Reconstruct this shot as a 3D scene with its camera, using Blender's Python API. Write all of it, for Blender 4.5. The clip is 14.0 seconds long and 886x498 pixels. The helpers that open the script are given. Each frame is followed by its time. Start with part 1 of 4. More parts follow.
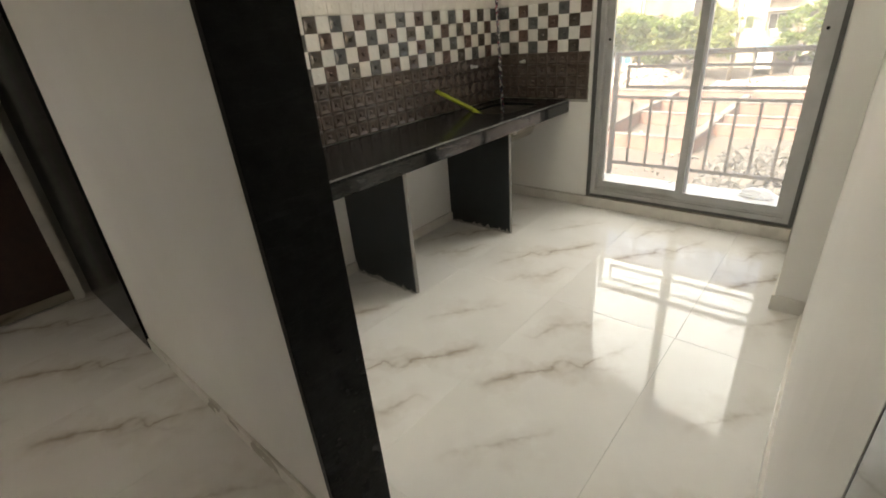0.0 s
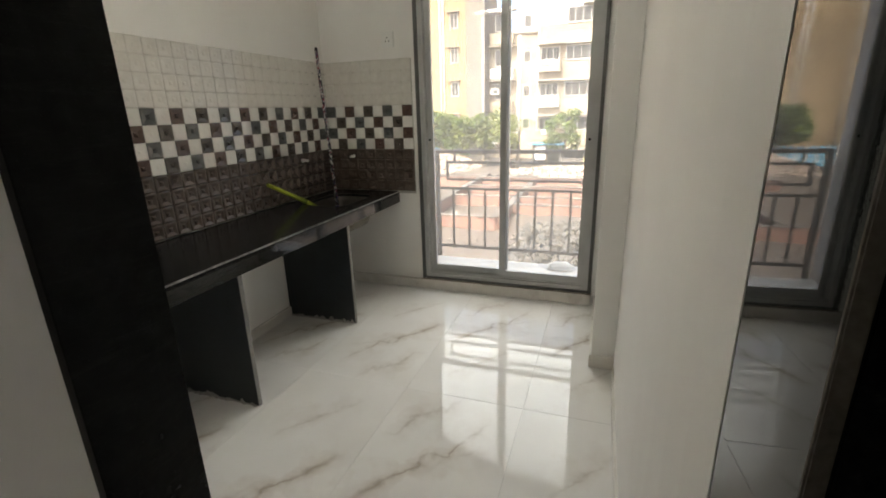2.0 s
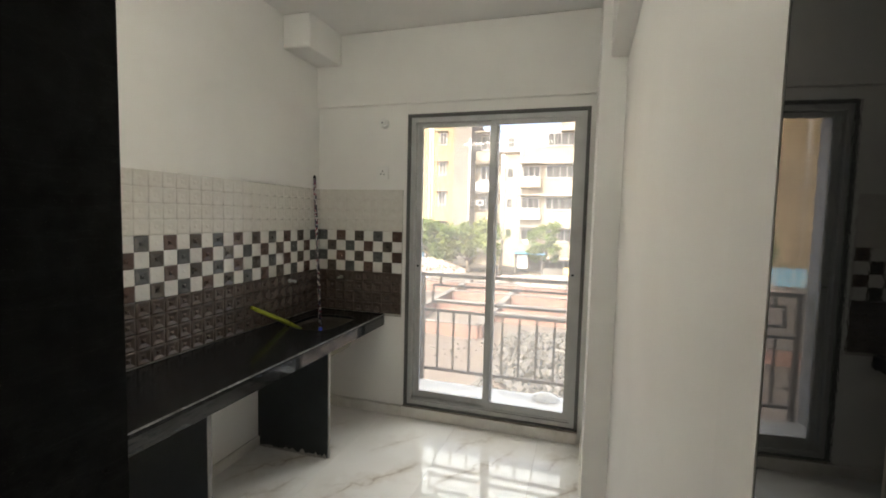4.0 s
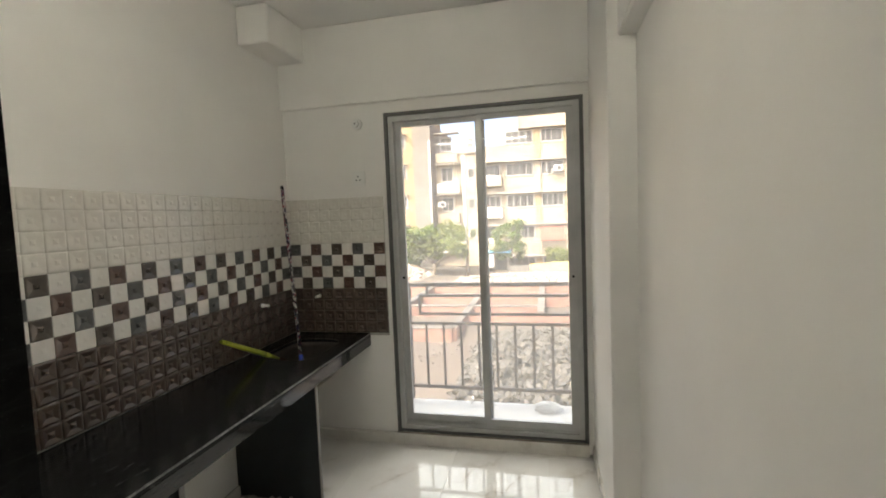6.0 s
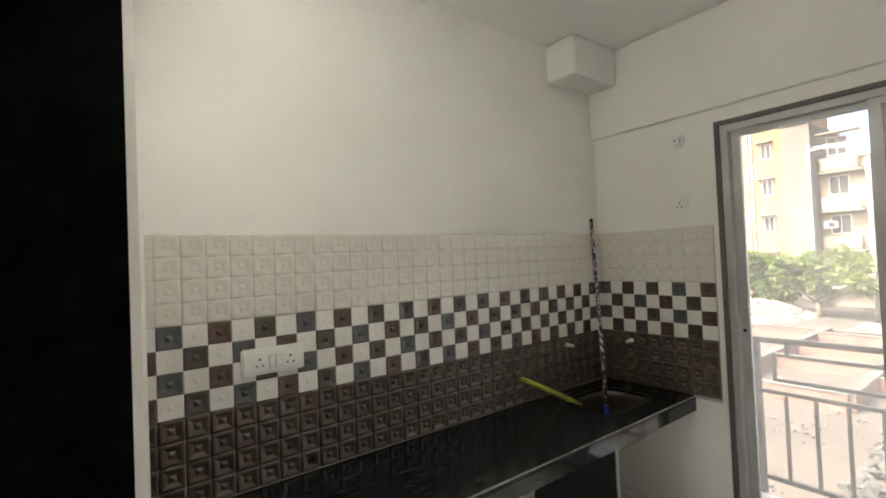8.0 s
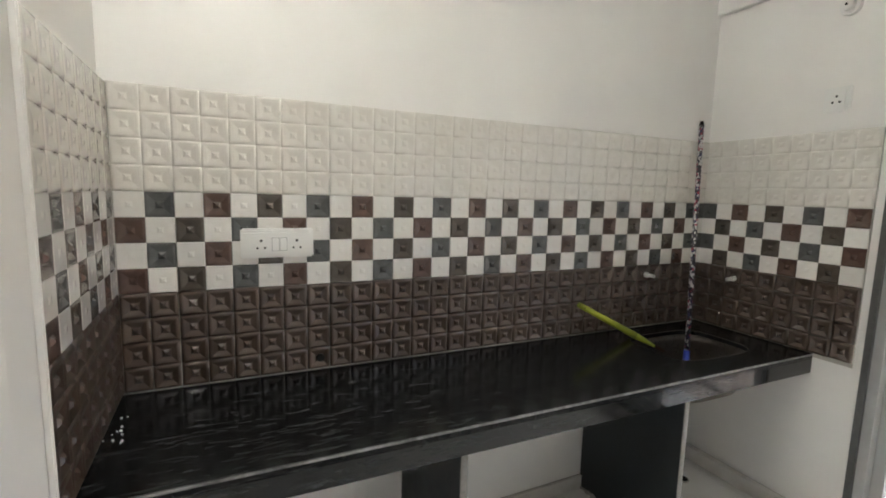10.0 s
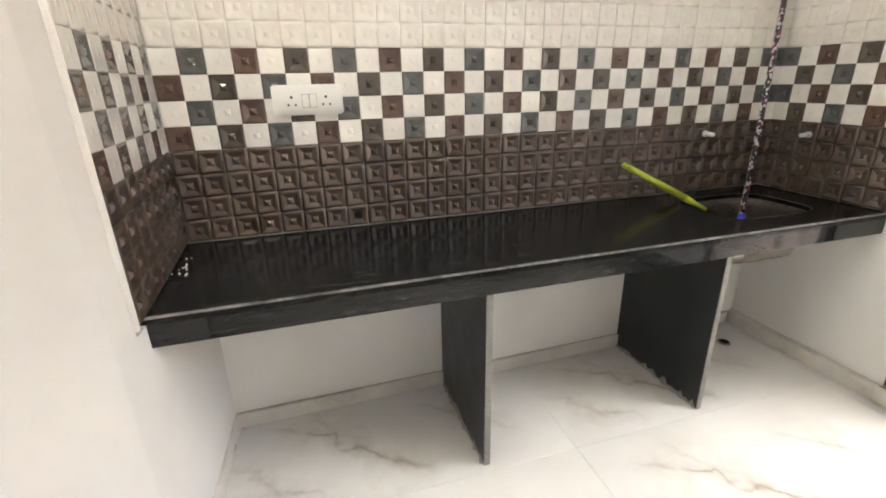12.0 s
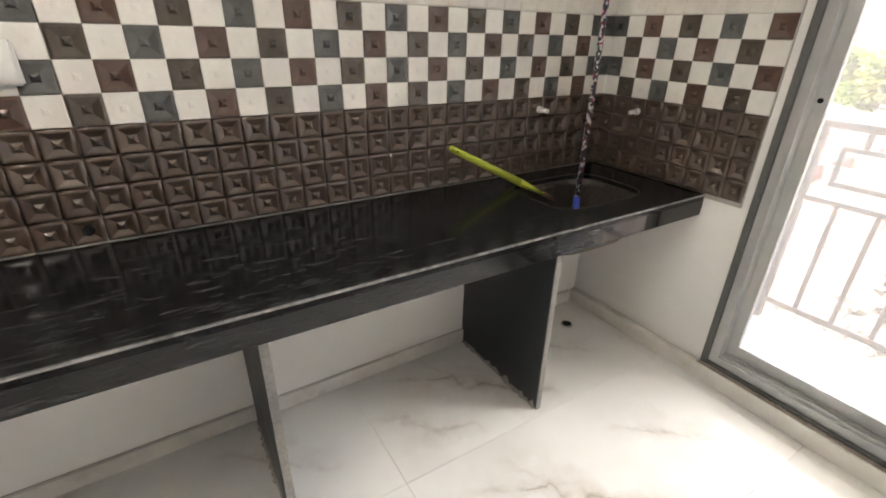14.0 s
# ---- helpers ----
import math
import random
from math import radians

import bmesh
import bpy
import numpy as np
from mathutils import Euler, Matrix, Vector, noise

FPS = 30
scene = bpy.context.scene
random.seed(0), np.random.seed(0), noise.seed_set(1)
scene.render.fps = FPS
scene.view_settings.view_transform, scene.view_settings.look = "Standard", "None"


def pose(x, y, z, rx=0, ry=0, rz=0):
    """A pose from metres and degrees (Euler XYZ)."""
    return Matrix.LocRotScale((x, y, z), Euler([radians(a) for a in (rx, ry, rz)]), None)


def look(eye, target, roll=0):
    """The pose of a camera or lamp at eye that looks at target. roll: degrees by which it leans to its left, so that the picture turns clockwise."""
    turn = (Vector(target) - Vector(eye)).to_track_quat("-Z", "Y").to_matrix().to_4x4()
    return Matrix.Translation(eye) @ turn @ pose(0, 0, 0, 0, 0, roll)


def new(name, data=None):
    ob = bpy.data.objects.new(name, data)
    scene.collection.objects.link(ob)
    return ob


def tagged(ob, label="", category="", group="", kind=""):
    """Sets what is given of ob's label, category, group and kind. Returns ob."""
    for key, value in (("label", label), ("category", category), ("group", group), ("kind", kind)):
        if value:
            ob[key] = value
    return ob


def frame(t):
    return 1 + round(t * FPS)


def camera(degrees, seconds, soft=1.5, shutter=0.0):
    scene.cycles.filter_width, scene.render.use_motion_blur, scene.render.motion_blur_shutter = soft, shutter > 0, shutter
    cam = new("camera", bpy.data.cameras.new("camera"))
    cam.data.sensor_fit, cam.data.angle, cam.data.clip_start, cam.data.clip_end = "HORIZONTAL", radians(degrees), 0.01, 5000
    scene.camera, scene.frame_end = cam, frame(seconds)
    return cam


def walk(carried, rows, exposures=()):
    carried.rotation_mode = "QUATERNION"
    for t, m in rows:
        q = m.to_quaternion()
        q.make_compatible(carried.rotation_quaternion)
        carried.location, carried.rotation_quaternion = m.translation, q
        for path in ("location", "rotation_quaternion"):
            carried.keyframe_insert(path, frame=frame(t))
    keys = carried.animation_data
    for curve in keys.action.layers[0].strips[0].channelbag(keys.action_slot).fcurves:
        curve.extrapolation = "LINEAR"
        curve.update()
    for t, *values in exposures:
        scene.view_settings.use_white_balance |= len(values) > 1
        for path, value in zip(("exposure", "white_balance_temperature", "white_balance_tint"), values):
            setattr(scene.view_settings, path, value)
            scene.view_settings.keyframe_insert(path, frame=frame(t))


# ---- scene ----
cam = camera(88.5, 14.0, soft=1.8)
PATH = [
    (0, (-2.959, -2.031, 1.212), (-1.632, -0.81, 0.346), -5.0),
    (0.5, (-2.927, -1.942, 1.178), (-1.352, -1.093, 0.283), -4.9),
    (1, (-2.956, -1.851, 1.185), (-1.19, -1.477, 0.325), -3.5),
    (1.5, (-2.981, -1.856, 1.214), (-1.235, -1.263, 0.44), -3.2),
    (2, (-2.971, -1.957, 1.271), (-1.169, -1.314, 0.689), -1.6),
    (2.5, (-2.985, -1.96, 1.332), (-1.143, -1.293, 0.927), 0.1),
    (3, (-2.975, -1.978, 1.363), (-1.107, -1.319, 1.082), 0.6),
    (3.5, (-2.963, -1.971, 1.424), (-1.076, -1.334, 1.248), 1.8),
    (6, (-2.744, -1.706, 1.456), (-0.798, -1.262, 1.322), -2.3),
    (6.5, (-2.607, -1.706, 1.432), (-0.841, -0.774, 1.307), -4.0),
    (7, (-2.504, -1.732, 1.472), (-0.97, -0.45, 1.48), -3.2),
    (7.5, (-2.473, -1.758, 1.501), (-1.164, -0.248, 1.566), -2.8),
    (9.8, (-2.185, -1.531, 1.363), (-1.206, 0.205, 1.194), -0.1),
    (10, (-2.099, -1.564, 1.335), (-1.275, 0.242, 1.09), 1.5),
    (10.5, (-2.082, -1.642, 1.342), (-1.54, 0.275, 1.164), 0.9),
    (11, (-2.076, -1.674, 1.348), (-1.668, 0.265, 1.077), -1.1),
    (11.5, (-2.031, -1.638, 1.225), (-1.403, 0.149, 0.583), 0.9),
    (12, (-2.015, -1.635, 1.209), (-1.477, 0.163, 0.517), -1.2),
    (12.5, (-1.972, -1.639, 1.197), (-1.316, 0.115, 0.493), -1.6),
    (13, (-1.893, -1.627, 1.199), (-1.032, 0.037, 0.5), -0.6),
    (13.5, (-1.814, -1.556, 1.198), (-0.9, 0.016, 0.364), -0.0),
    (14, (-1.641, -1.414, 1.239), (-0.679, 0.116, 0.382), 1.3),
]

STOPS = [(0.0, 3.51, 7350, 5), (1.0, 3.06, 6950, 5), (2.0, 3.08, 6900, 5), (3.0, 3.31, 6841, 5), (3.7, 3.21, 6800, 5), (6.0, 3.08, 6950, 5), (7.5, 3.2, 6850, 5), (10.0, 3.85, 6400, 7), (10.5, 3.98, 6370, 7), (11.0, 4.0, 6420, 7), (11.5, 4.35, 6800, 10), (12.0, 4.6, 6800, 10), (12.6, 4.5, 6800, 10), (14.0, 4.3, 6800, 10)]
walk(cam, [(t, look(eye, target, roll)) for t, eye, target, roll in PATH], STOPS)

# ---- world and sun ----
SUN_UP, SUN_ROUND = 52.0, 158.0
world = bpy.data.worlds.new("world")
scene.world = world
world.use_nodes = True
sky = world.node_tree.nodes.new("ShaderNodeTexSky")
sky.sky_type = "NISHITA"
sky.sun_disc = False
sky.sun_elevation = radians(SUN_UP)
sky.sun_rotation = radians(90 - SUN_ROUND)
sky.air_density, sky.dust_density, sky.ozone_density = 0.35, 5.0, 1.0
world.node_tree.links.new(sky.outputs[0], world.node_tree.nodes["Background"].inputs[0])
world.node_tree.nodes["Background"].inputs[1].default_value = 0.15
sun = new("sun", bpy.data.lights.new("sun", "SUN"))
sun.data.energy, sun.data.angle, sun.data.color = 0.9, radians(11), (1.0, 0.95, 0.87)
toward = Vector((math.cos(radians(SUN_UP)) * math.cos(radians(SUN_ROUND)), math.cos(radians(SUN_UP)) * math.sin(radians(SUN_ROUND)), math.sin(radians(SUN_UP))))
sun.matrix_world = look(toward * 50, (0, 0, 0))


def sky_fill_lamp(name, eye, target, width, height, watts, colour):
    """An added area lamp that stands in for the light of the open sky that falls in through an opening."""
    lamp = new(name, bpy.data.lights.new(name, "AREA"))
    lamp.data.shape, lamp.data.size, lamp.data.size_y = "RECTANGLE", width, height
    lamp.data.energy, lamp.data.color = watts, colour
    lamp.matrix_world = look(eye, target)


# Unseen lamp added high beyond the balcony to brighten the kitchen
sky_fill_lamp("balcony_skylight", (5.0, -1.6, 5.3), (-0.8, -1.3, 1.0), 8.0, 4.0, 75.0, (1.0, 0.985, 0.955))
# Unseen lamp added in the hall wall's gap to light the hall
sky_fill_lamp("hall_skylight", (-5.06, 0.30, 1.55), (-2.8, 0.35, 0.4), 0.58, 0.38, 0.25, (1.0, 0.86, 0.68))


# ---- materials ----
class Nodes:
    """A short way to write node materials."""

    def __init__(self, name):
        self.mat = bpy.data.materials.new(name)
        self.mat.use_nodes = True
        self.tree = self.mat.node_tree
        self.shader = self.tree.nodes["Principled BSDF"]
        self.place = self.add("ShaderNodeTexCoord").outputs["Object"]

    def add(self, kind, **values):
        node = self.tree.nodes.new(kind)
        for key, value in values.items():
            node.inputs[key.replace("_", " ")].default_value = value
        return node

    def link(self, a, b):
        self.tree.links.new(a, b)

    def noise(self, scale, detail=4.0, rough=0.55, distort=0.0, vector=None):
        node = self.add("ShaderNodeTexNoise", Scale=scale, Detail=detail, Roughness=rough, Distortion=distort)
        self.link(vector or self.place, node.inputs["Vector"])
        return node.outputs["Fac"]

    def ramp(self, fac, *stops):
        node = self.tree.nodes.new("ShaderNodeValToRGB")
        while len(node.color_ramp.elements) < len(stops):
            node.color_ramp.elements.new(0.5)
        for element, (at, colour) in zip(node.color_ramp.elements, stops):
            element.position = at
            element.color = (*colour, 1) if len(colour) == 3 else colour
        self.link(fac, node.inputs["Fac"])
        return node.outputs["Color"]

    def grey(self, fac, *stops):
        return self.ramp(fac, *[(at, (v, v, v)) for at, v in stops])

    def mix(self, fac, a, b, how="MIX"):
        node = self.tree.nodes.new("ShaderNodeMixRGB")
        node.blend_type = how
        for value, slot in ((fac, 0), (a, 1), (b, 2)):
            if isinstance(value, (int, float)):
                node.inputs[slot].default_value = value if slot == 0 else (value, value, value, 1)
            elif isinstance(value, tuple):
                node.inputs[slot].default_value = (*value, 1)
            else:
                self.link(value, node.inputs[slot])
        return node.outputs[0]

    def math(self, how, a, b=0.0):
        node = self.tree.nodes.new("ShaderNodeMath")
        node.operation = how
        for value, slot in ((a, 0), (b, 1)):
            if isinstance(value, (int, float)):
                node.inputs[slot].default_value = value
            else:
                self.link(value, node.inputs[slot])
        return node.outputs[0]

    def bump(self, height, strength=0.2, distance=0.002):
        node = self.add("ShaderNodeBump", Strength=strength, Distance=distance)
        self.link(height, node.inputs["Height"])
        self.link(node.outputs["Normal"], self.shader.inputs["Normal"])

    def set(self, colour=None, rough=None, metal=0.0, spec=0.5):
        for value, key in ((colour, "Base Color"), (rough, "Roughness")):
            if value is None:
                continue
            if isinstance(value, tuple):
                self.shader.inputs[key].default_value = (*value, 1)
            elif isinstance(value, (int, float)):
                self.shader.inputs[key].default_value = value
            else:
                self.link(value, self.shader.inputs[key])
        self.shader.inputs["Metallic"].default_value = metal
        self.shader.inputs["Specular IOR Level"].default_value = spec
        return self.mat


def speckled(name, dark, light, rough, scale=40.0, bump=0.15, metal=0.0, spec=0.5, coarse=3.0):
    """A surface of two near colours, varied at two scales, with slight relief."""
    n = Nodes(name)
    fine, wide = n.noise(scale, 5), n.noise(coarse, 3)
    both = n.math("MULTIPLY_ADD", fine, 0.45)
    both.node.inputs[2].default_value = 0.0
    total = n.math("ADD", both, n.math("MULTIPLY", wide, 0.55))
    colour = n.ramp(total, (0.3, dark), (0.7, light))
    n.bump(fine, bump)
    return n.set(colour, n.grey(wide, (0.3, rough * 0.85), (0.7, min(1.0, rough * 1.15))), metal, spec)


def plaster_material():
    n = Nodes("white wall paint")
    grain, patch, wave = n.noise(220, 3), n.noise(1.6, 3), n.noise(9, 2)
    colour = n.ramp(patch, (0.3, (0.78, 0.765, 0.74)), (0.7, (0.84, 0.83, 0.805)))
    smudge = n.grey(n.noise(2.3, 6, 0.7, 1.5), (0.66, 0.0), (0.82, 0.12))
    colour = n.mix(smudge, colour, (0.55, 0.52, 0.47))
    n.bump(n.math("ADD", grain, n.math("MULTIPLY", wave, 2.0)), 0.10, 0.002)
    return n.set(colour, 0.62, 0.0, 0.35)


def granite_material(name, polish, vein, spec):
    n = Nodes(name)
    stretch = n.add("ShaderNodeMapping", Scale=(2.6, 18.0, 18.0))
    n.link(n.place, stretch.inputs["Vector"])
    flecks = n.noise(260, 2)
    streak = n.noise(4.0, 7, 0.68, 0.8, stretch.outputs[0])
    cloud = n.noise(26, 5, 0.6)
    base = n.ramp(cloud, (0.35, (0.0035, 0.0035, 0.004)), (0.72, (0.012, 0.0125, 0.013)))
    base = n.mix(n.grey(streak, (0.52, 0.0), (0.72, vein)), base, (0.070, 0.073, 0.073))
    base = n.mix(n.grey(flecks, (0.66, 0.0), (0.74, 0.13)), base, (0.09, 0.09, 0.085))
    n.bump(flecks, 0.02, 0.0005)
    return n.set(base, n.grey(cloud, (0.3, polish * 0.9), (0.75, polish * 1.15)), 0.0, spec)


def marble_material():
    """White glaze with a printed set of brown strokes; every other tile is laid turned round."""
    n = Nodes("marble-look floor glaze")
    info = n.add("ShaderNodeObjectInfo")
    turned = n.math("GREATER_THAN", info.outputs["Random"], 0.5)
    split = n.tree.nodes.new("ShaderNodeSeparateXYZ")
    n.link(n.place, split.inputs[0])

    def fold(value, length):
        back = n.math("SUBTRACT", length, value)
        return n.math("ADD", n.math("MULTIPLY", value, n.math("SUBTRACT", 1.0, turned)), n.math("MULTIPLY", back, turned))

    x, y = fold(split.outputs[0], 1.20), fold(split.outputs[1], 0.57)
    flat = n.tree.nodes.new("ShaderNodeCombineXYZ")
    n.link(x, flat.inputs[0])
    n.link(y, flat.inputs[1])
    across = n.math("ADD", n.math("MULTIPLY", x, 0.6), n.math("MULTIPLY", y, 0.8))
    along = n.math("SUBTRACT", n.math("MULTIPLY", x, 0.8), n.math("MULTIPLY", y, 0.6))
    reach = n.math("MULTIPLY", n.math("ADD", along, 0.4), 0.7)

    def shifted(k):
        node = n.add("ShaderNodeMapping", Location=(3.1 * k, 1.7 * k, 0.9 * k))
        n.link(flat.outputs[0], node.inputs["Vector"])
        return node.outputs[0]

    ink, haze = None, None
    for k, (at, first, last, dark) in enumerate(((0.40, -0.10, 0.26, 0.55), (0.72, 0.10, 0.74, 0.85), (0.64, 0.40, 0.66, 0.4), (0.95, 0.40, 0.78, 0.6))):
        v = shifted(k)
        sway = n.math("ADD", n.math("MULTIPLY", n.math("SUBTRACT", n.noise(4.5, 2, 0.5, 0.6, v), 0.5), 0.22), n.math("MULTIPLY", n.math("SUBTRACT", n.noise(26, 4, 0.6, 0.4, v), 0.5), 0.035))
        off = n.math("MULTIPLY", n.math("ABSOLUTE", n.math("SUBTRACT", n.math("ADD", across, sway), at)), 10.0)
        off = n.math("DIVIDE", off, n.grey(n.noise(7, 3, 0.6, 0.0, v), (0.36, 0.5), (0.66, 2.7)))
        a, b = (first + 0.4) * 0.7, (last + 0.4) * 0.7
        window = n.grey(reach, (max(0.0, a - 0.03), 0.0), (a + 0.07, 1.0), (b - 0.10, 0.9), (min(1.0, b + 0.05), 0.0))
        weight = n.math("MULTIPLY", window, n.grey(n.noise(9, 3, 0.6, 0.0, v), (0.34, 0.25 * dark), (0.62, dark)))
        line = n.math("MULTIPLY", n.grey(off, (0.0, 0.62), (0.035, 0.42), (0.13, 0.0)), weight)
        cloud = n.math("MULTIPLY", n.grey(off, (0.0, 0.78), (0.24, 0.46), (0.68, 0.0)), weight)
        ink = line if ink is None else n.math("MAXIMUM", ink, line)
        haze = cloud if haze is None else n.math("MAXIMUM", haze, cloud)
    base = n.ramp(n.noise(2.6, 4, 0.5, 0.4, flat.outputs[0]), (0.3, (0.745, 0.73, 0.70)), (0.7, (0.82, 0.81, 0.79)))
    base = n.mix(haze, base, (0.47, 0.41, 0.34))
    base = n.mix(ink, base, (0.22, 0.165, 0.115))
    n.bump(n.noise(3.5, 2), 0.012, 0.004)
    return n.set(base, n.grey(n.noise(5, 5, 0.7), (0.35, 0.025), (0.75, 0.06)), 0.0, 0.42)


def glaze(name, dark, light, rough=0.16):
    n = Nodes(name)
    info = n.add("ShaderNodeObjectInfo")
    fac = n.math("ADD", n.math("MULTIPLY", n.noise(30, 5, 0.65), 0.8), n.math("MULTIPLY", info.outputs["Random"], 0.2))
    n.bump(n.noise(160, 3), 0.06, 0.001)
    n.shader.inputs["Coat Weight"].default_value = 0.7
    n.shader.inputs["Coat Roughness"].default_value = 0.08
    return n.set(n.ramp(fac, (0.3, dark), (0.72, light)), rough, 0.0, 0.6)


def brushed(name, colour, rough, metal=1.0):
    n = Nodes(name)
    scratch = n.noise(120, 4, 0.7)
    n.bump(scratch, 0.04, 0.0005)
    low = tuple(c * 0.82 for c in colour)
    return n.set(n.ramp(n.noise(6, 4), (0.3, low), (0.7, colour)), n.grey(scratch, (0.3, rough * 0.8), (0.7, rough * 1.25)), metal)


def pane_material():
    n = Nodes("dusty glass with glare veil")
    tree = n.tree
    clear, gloss, blend, fresnel = (tree.nodes.new("ShaderNode" + k) for k in ("BsdfTransparent", "BsdfGlossy", "MixShader", "Fresnel"))
    clear.inputs[0].default_value = (0.98, 0.985, 0.98, 1)
    gloss.inputs["Roughness"].default_value = 0.01
    fresnel.inputs["IOR"].default_value = 1.45
    n.link(fresnel.outputs[0], blend.inputs[0])
    n.link(clear.outputs[0], blend.inputs[1])
    n.link(gloss.outputs[0], blend.inputs[2])
    # The pale veil stands for dust and for glare that washes out the view
    dust_glare, veil = tree.nodes.new("ShaderNodeBsdfTranslucent"), tree.nodes.new("ShaderNodeMixShader")
    dust_glare.inputs[0].default_value = (0.85, 0.82, 0.76, 1)
    n.link(n.grey(n.noise(2.2, 6, 0.7, 0.6), (0.3, 0.085), (0.75, 0.155)), veil.inputs[0])
    n.link(blend.outputs[0], veil.inputs[1])
    n.link(dust_glare.outputs[0], veil.inputs[2])
    n.link(veil.outputs[0], tree.nodes["Material Output"].inputs["Surface"])
    return n.mat


PAINT = plaster_material()
CEILING_PAINT = speckled("ceiling paint", (0.80, 0.79, 0.765), (0.85, 0.84, 0.815), 0.75, 150, 0.1)
GRANITE = granite_material("polished black granite", 0.17, 0.65, 0.19)
JAMB_STONE = granite_material("polished plain black granite", 0.2, 0.12, 0.10)
JAMB_GRANITE = granite_material("mirror-polished black granite", 0.010, 0.05, 0.36)
FASCIA_STONE = granite_material("polished black granite edge", 0.07, 0.8, 0.5)
SUPPORT_STONE = speckled("dark slate-black stone slab", (0.01, 0.0125, 0.0145), (0.026, 0.032, 0.036), 0.42, 130, 0.1, coarse=9.0)
CUT_STONE = speckled("sawn granite edge", (0.13, 0.125, 0.115), (0.34, 0.33, 0.31), 0.8, 90, 0.5)
WORN_EDGE = speckled("worn counter edge", (0.02, 0.02, 0.02), (0.42, 0.41, 0.40), 0.6, 70, 0.3, coarse=14.0)
RAW_EDGE = speckled("dull sawn black stone", (0.045, 0.04, 0.034), (0.14, 0.125, 0.105), 0.85, 70, 0.5)
MARBLE = marble_material()
GROUT = speckled("cement grout", (0.36, 0.34, 0.30), (0.50, 0.48, 0.44), 0.9, 120, 0.3)
FLOOR_GROUT = speckled("white floor grout", (0.50, 0.48, 0.44), (0.62, 0.60, 0.56), 0.8, 120, 0.2)
CREAM = glaze("cream relief glaze", (0.62, 0.59, 0.54), (0.72, 0.70, 0.65), 0.2)
IVORY = glaze("ivory glaze", (0.70, 0.68, 0.64), (0.80, 0.785, 0.75), 0.14)
BROWN = glaze("chocolate brown glaze", (0.048, 0.031, 0.021), (0.088, 0.059, 0.043), 0.32)
UMBER = glaze("umber glaze", (0.054, 0.042, 0.032), (0.094, 0.076, 0.060), 0.2)
RUSSET = glaze("russet glaze", (0.074, 0.041, 0.031), (0.122, 0.071, 0.055), 0.2)
SLATE = glaze("slate grey glaze", (0.068, 0.070, 0.069), (0.116, 0.119, 0.117), 0.2)
ALUMINIUM = brushed("grey powder-coated aluminium", (0.50, 0.505, 0.50), 0.42, 0.25)
DARK_SEAL = speckled("dark grey surround stone", (0.07, 0.07, 0.07), (0.13, 0.13, 0.125), 0.5, 60, 0.3)
STEEL = brushed("stainless steel", (0.50, 0.46, 0.40), 0.13)
SINK_DARK = brushed("steel coloured dark for the sink bowl", (0.13, 0.115, 0.10), 0.3, 0.8)
PANE = pane_material()
GLOW = bpy.data.materials.new("lit tube")
GLOW.use_nodes = True
GLOW.node_tree.nodes["Principled BSDF"].inputs["Emission Color"].default_value = (1.0, 0.955, 0.885, 1)
GLOW.node_tree.nodes["Principled BSDF"].inputs["Emission Strength"].default_value = 5.0
PLASTIC = speckled("white switch plastic", (0.74, 0.74, 0.72), (0.80, 0.80, 0.78), 0.3, 15, 0.02)
SLOT = speckled("dark socket slot", (0.008, 0.008, 0.008), (0.016, 0.016, 0.016), 0.9, spec=0.1)
GAP_SHADE = speckled("grey for the shadow in a gap", (0.30, 0.30, 0.29), (0.38, 0.38, 0.37), 0.5)
RAIL_PAINT = speckled("brown rail paint", (0.034, 0.022, 0.018), (0.062, 0.040, 0.033), 0.5, 50, 0.3)
SLAB = speckled("sunlit balcony tile", (0.7, 0.68, 0.64), (0.82, 0.8, 0.76), 0.6, 25, 0.2)
SKIRT = speckled("pale marble skirting", (0.60, 0.57, 0.52), (0.79, 0.77, 0.73), 0.3, 14, 0.05, coarse=4.0)
CONCRETE_RIM = speckled("pale cement", (0.25, 0.24, 0.22), (0.42, 0.40, 0.37), 0.9, 60, 0.5)
LIME = speckled("lime green plastic", (0.36, 0.42, 0.03), (0.47, 0.53, 0.06), 0.35, 20, 0.05)
BRISTLE = speckled("brown bristle", (0.05, 0.025, 0.015), (0.12, 0.07, 0.04), 0.9, 200, 0.6)
THRESHOLD_DIRT = speckled("brown dusty cement", (0.16, 0.125, 0.10), (0.42, 0.37, 0.32), 0.95, 45, 0.6, coarse=9.0)
DARK_JOINT = speckled("dark uneven joint", (0.18, 0.16, 0.14), (0.62, 0.60, 0.56), 0.9, 30, 0.3, coarse=7.0)
BLUE = speckled("blue plastic cap", (0.01, 0.03, 0.35), (0.02, 0.06, 0.5), 0.35)
DOOR_WOOD = speckled("dark stained door", (0.022, 0.009, 0.007), (0.05, 0.022, 0.016), 0.4, 30, 0.1)


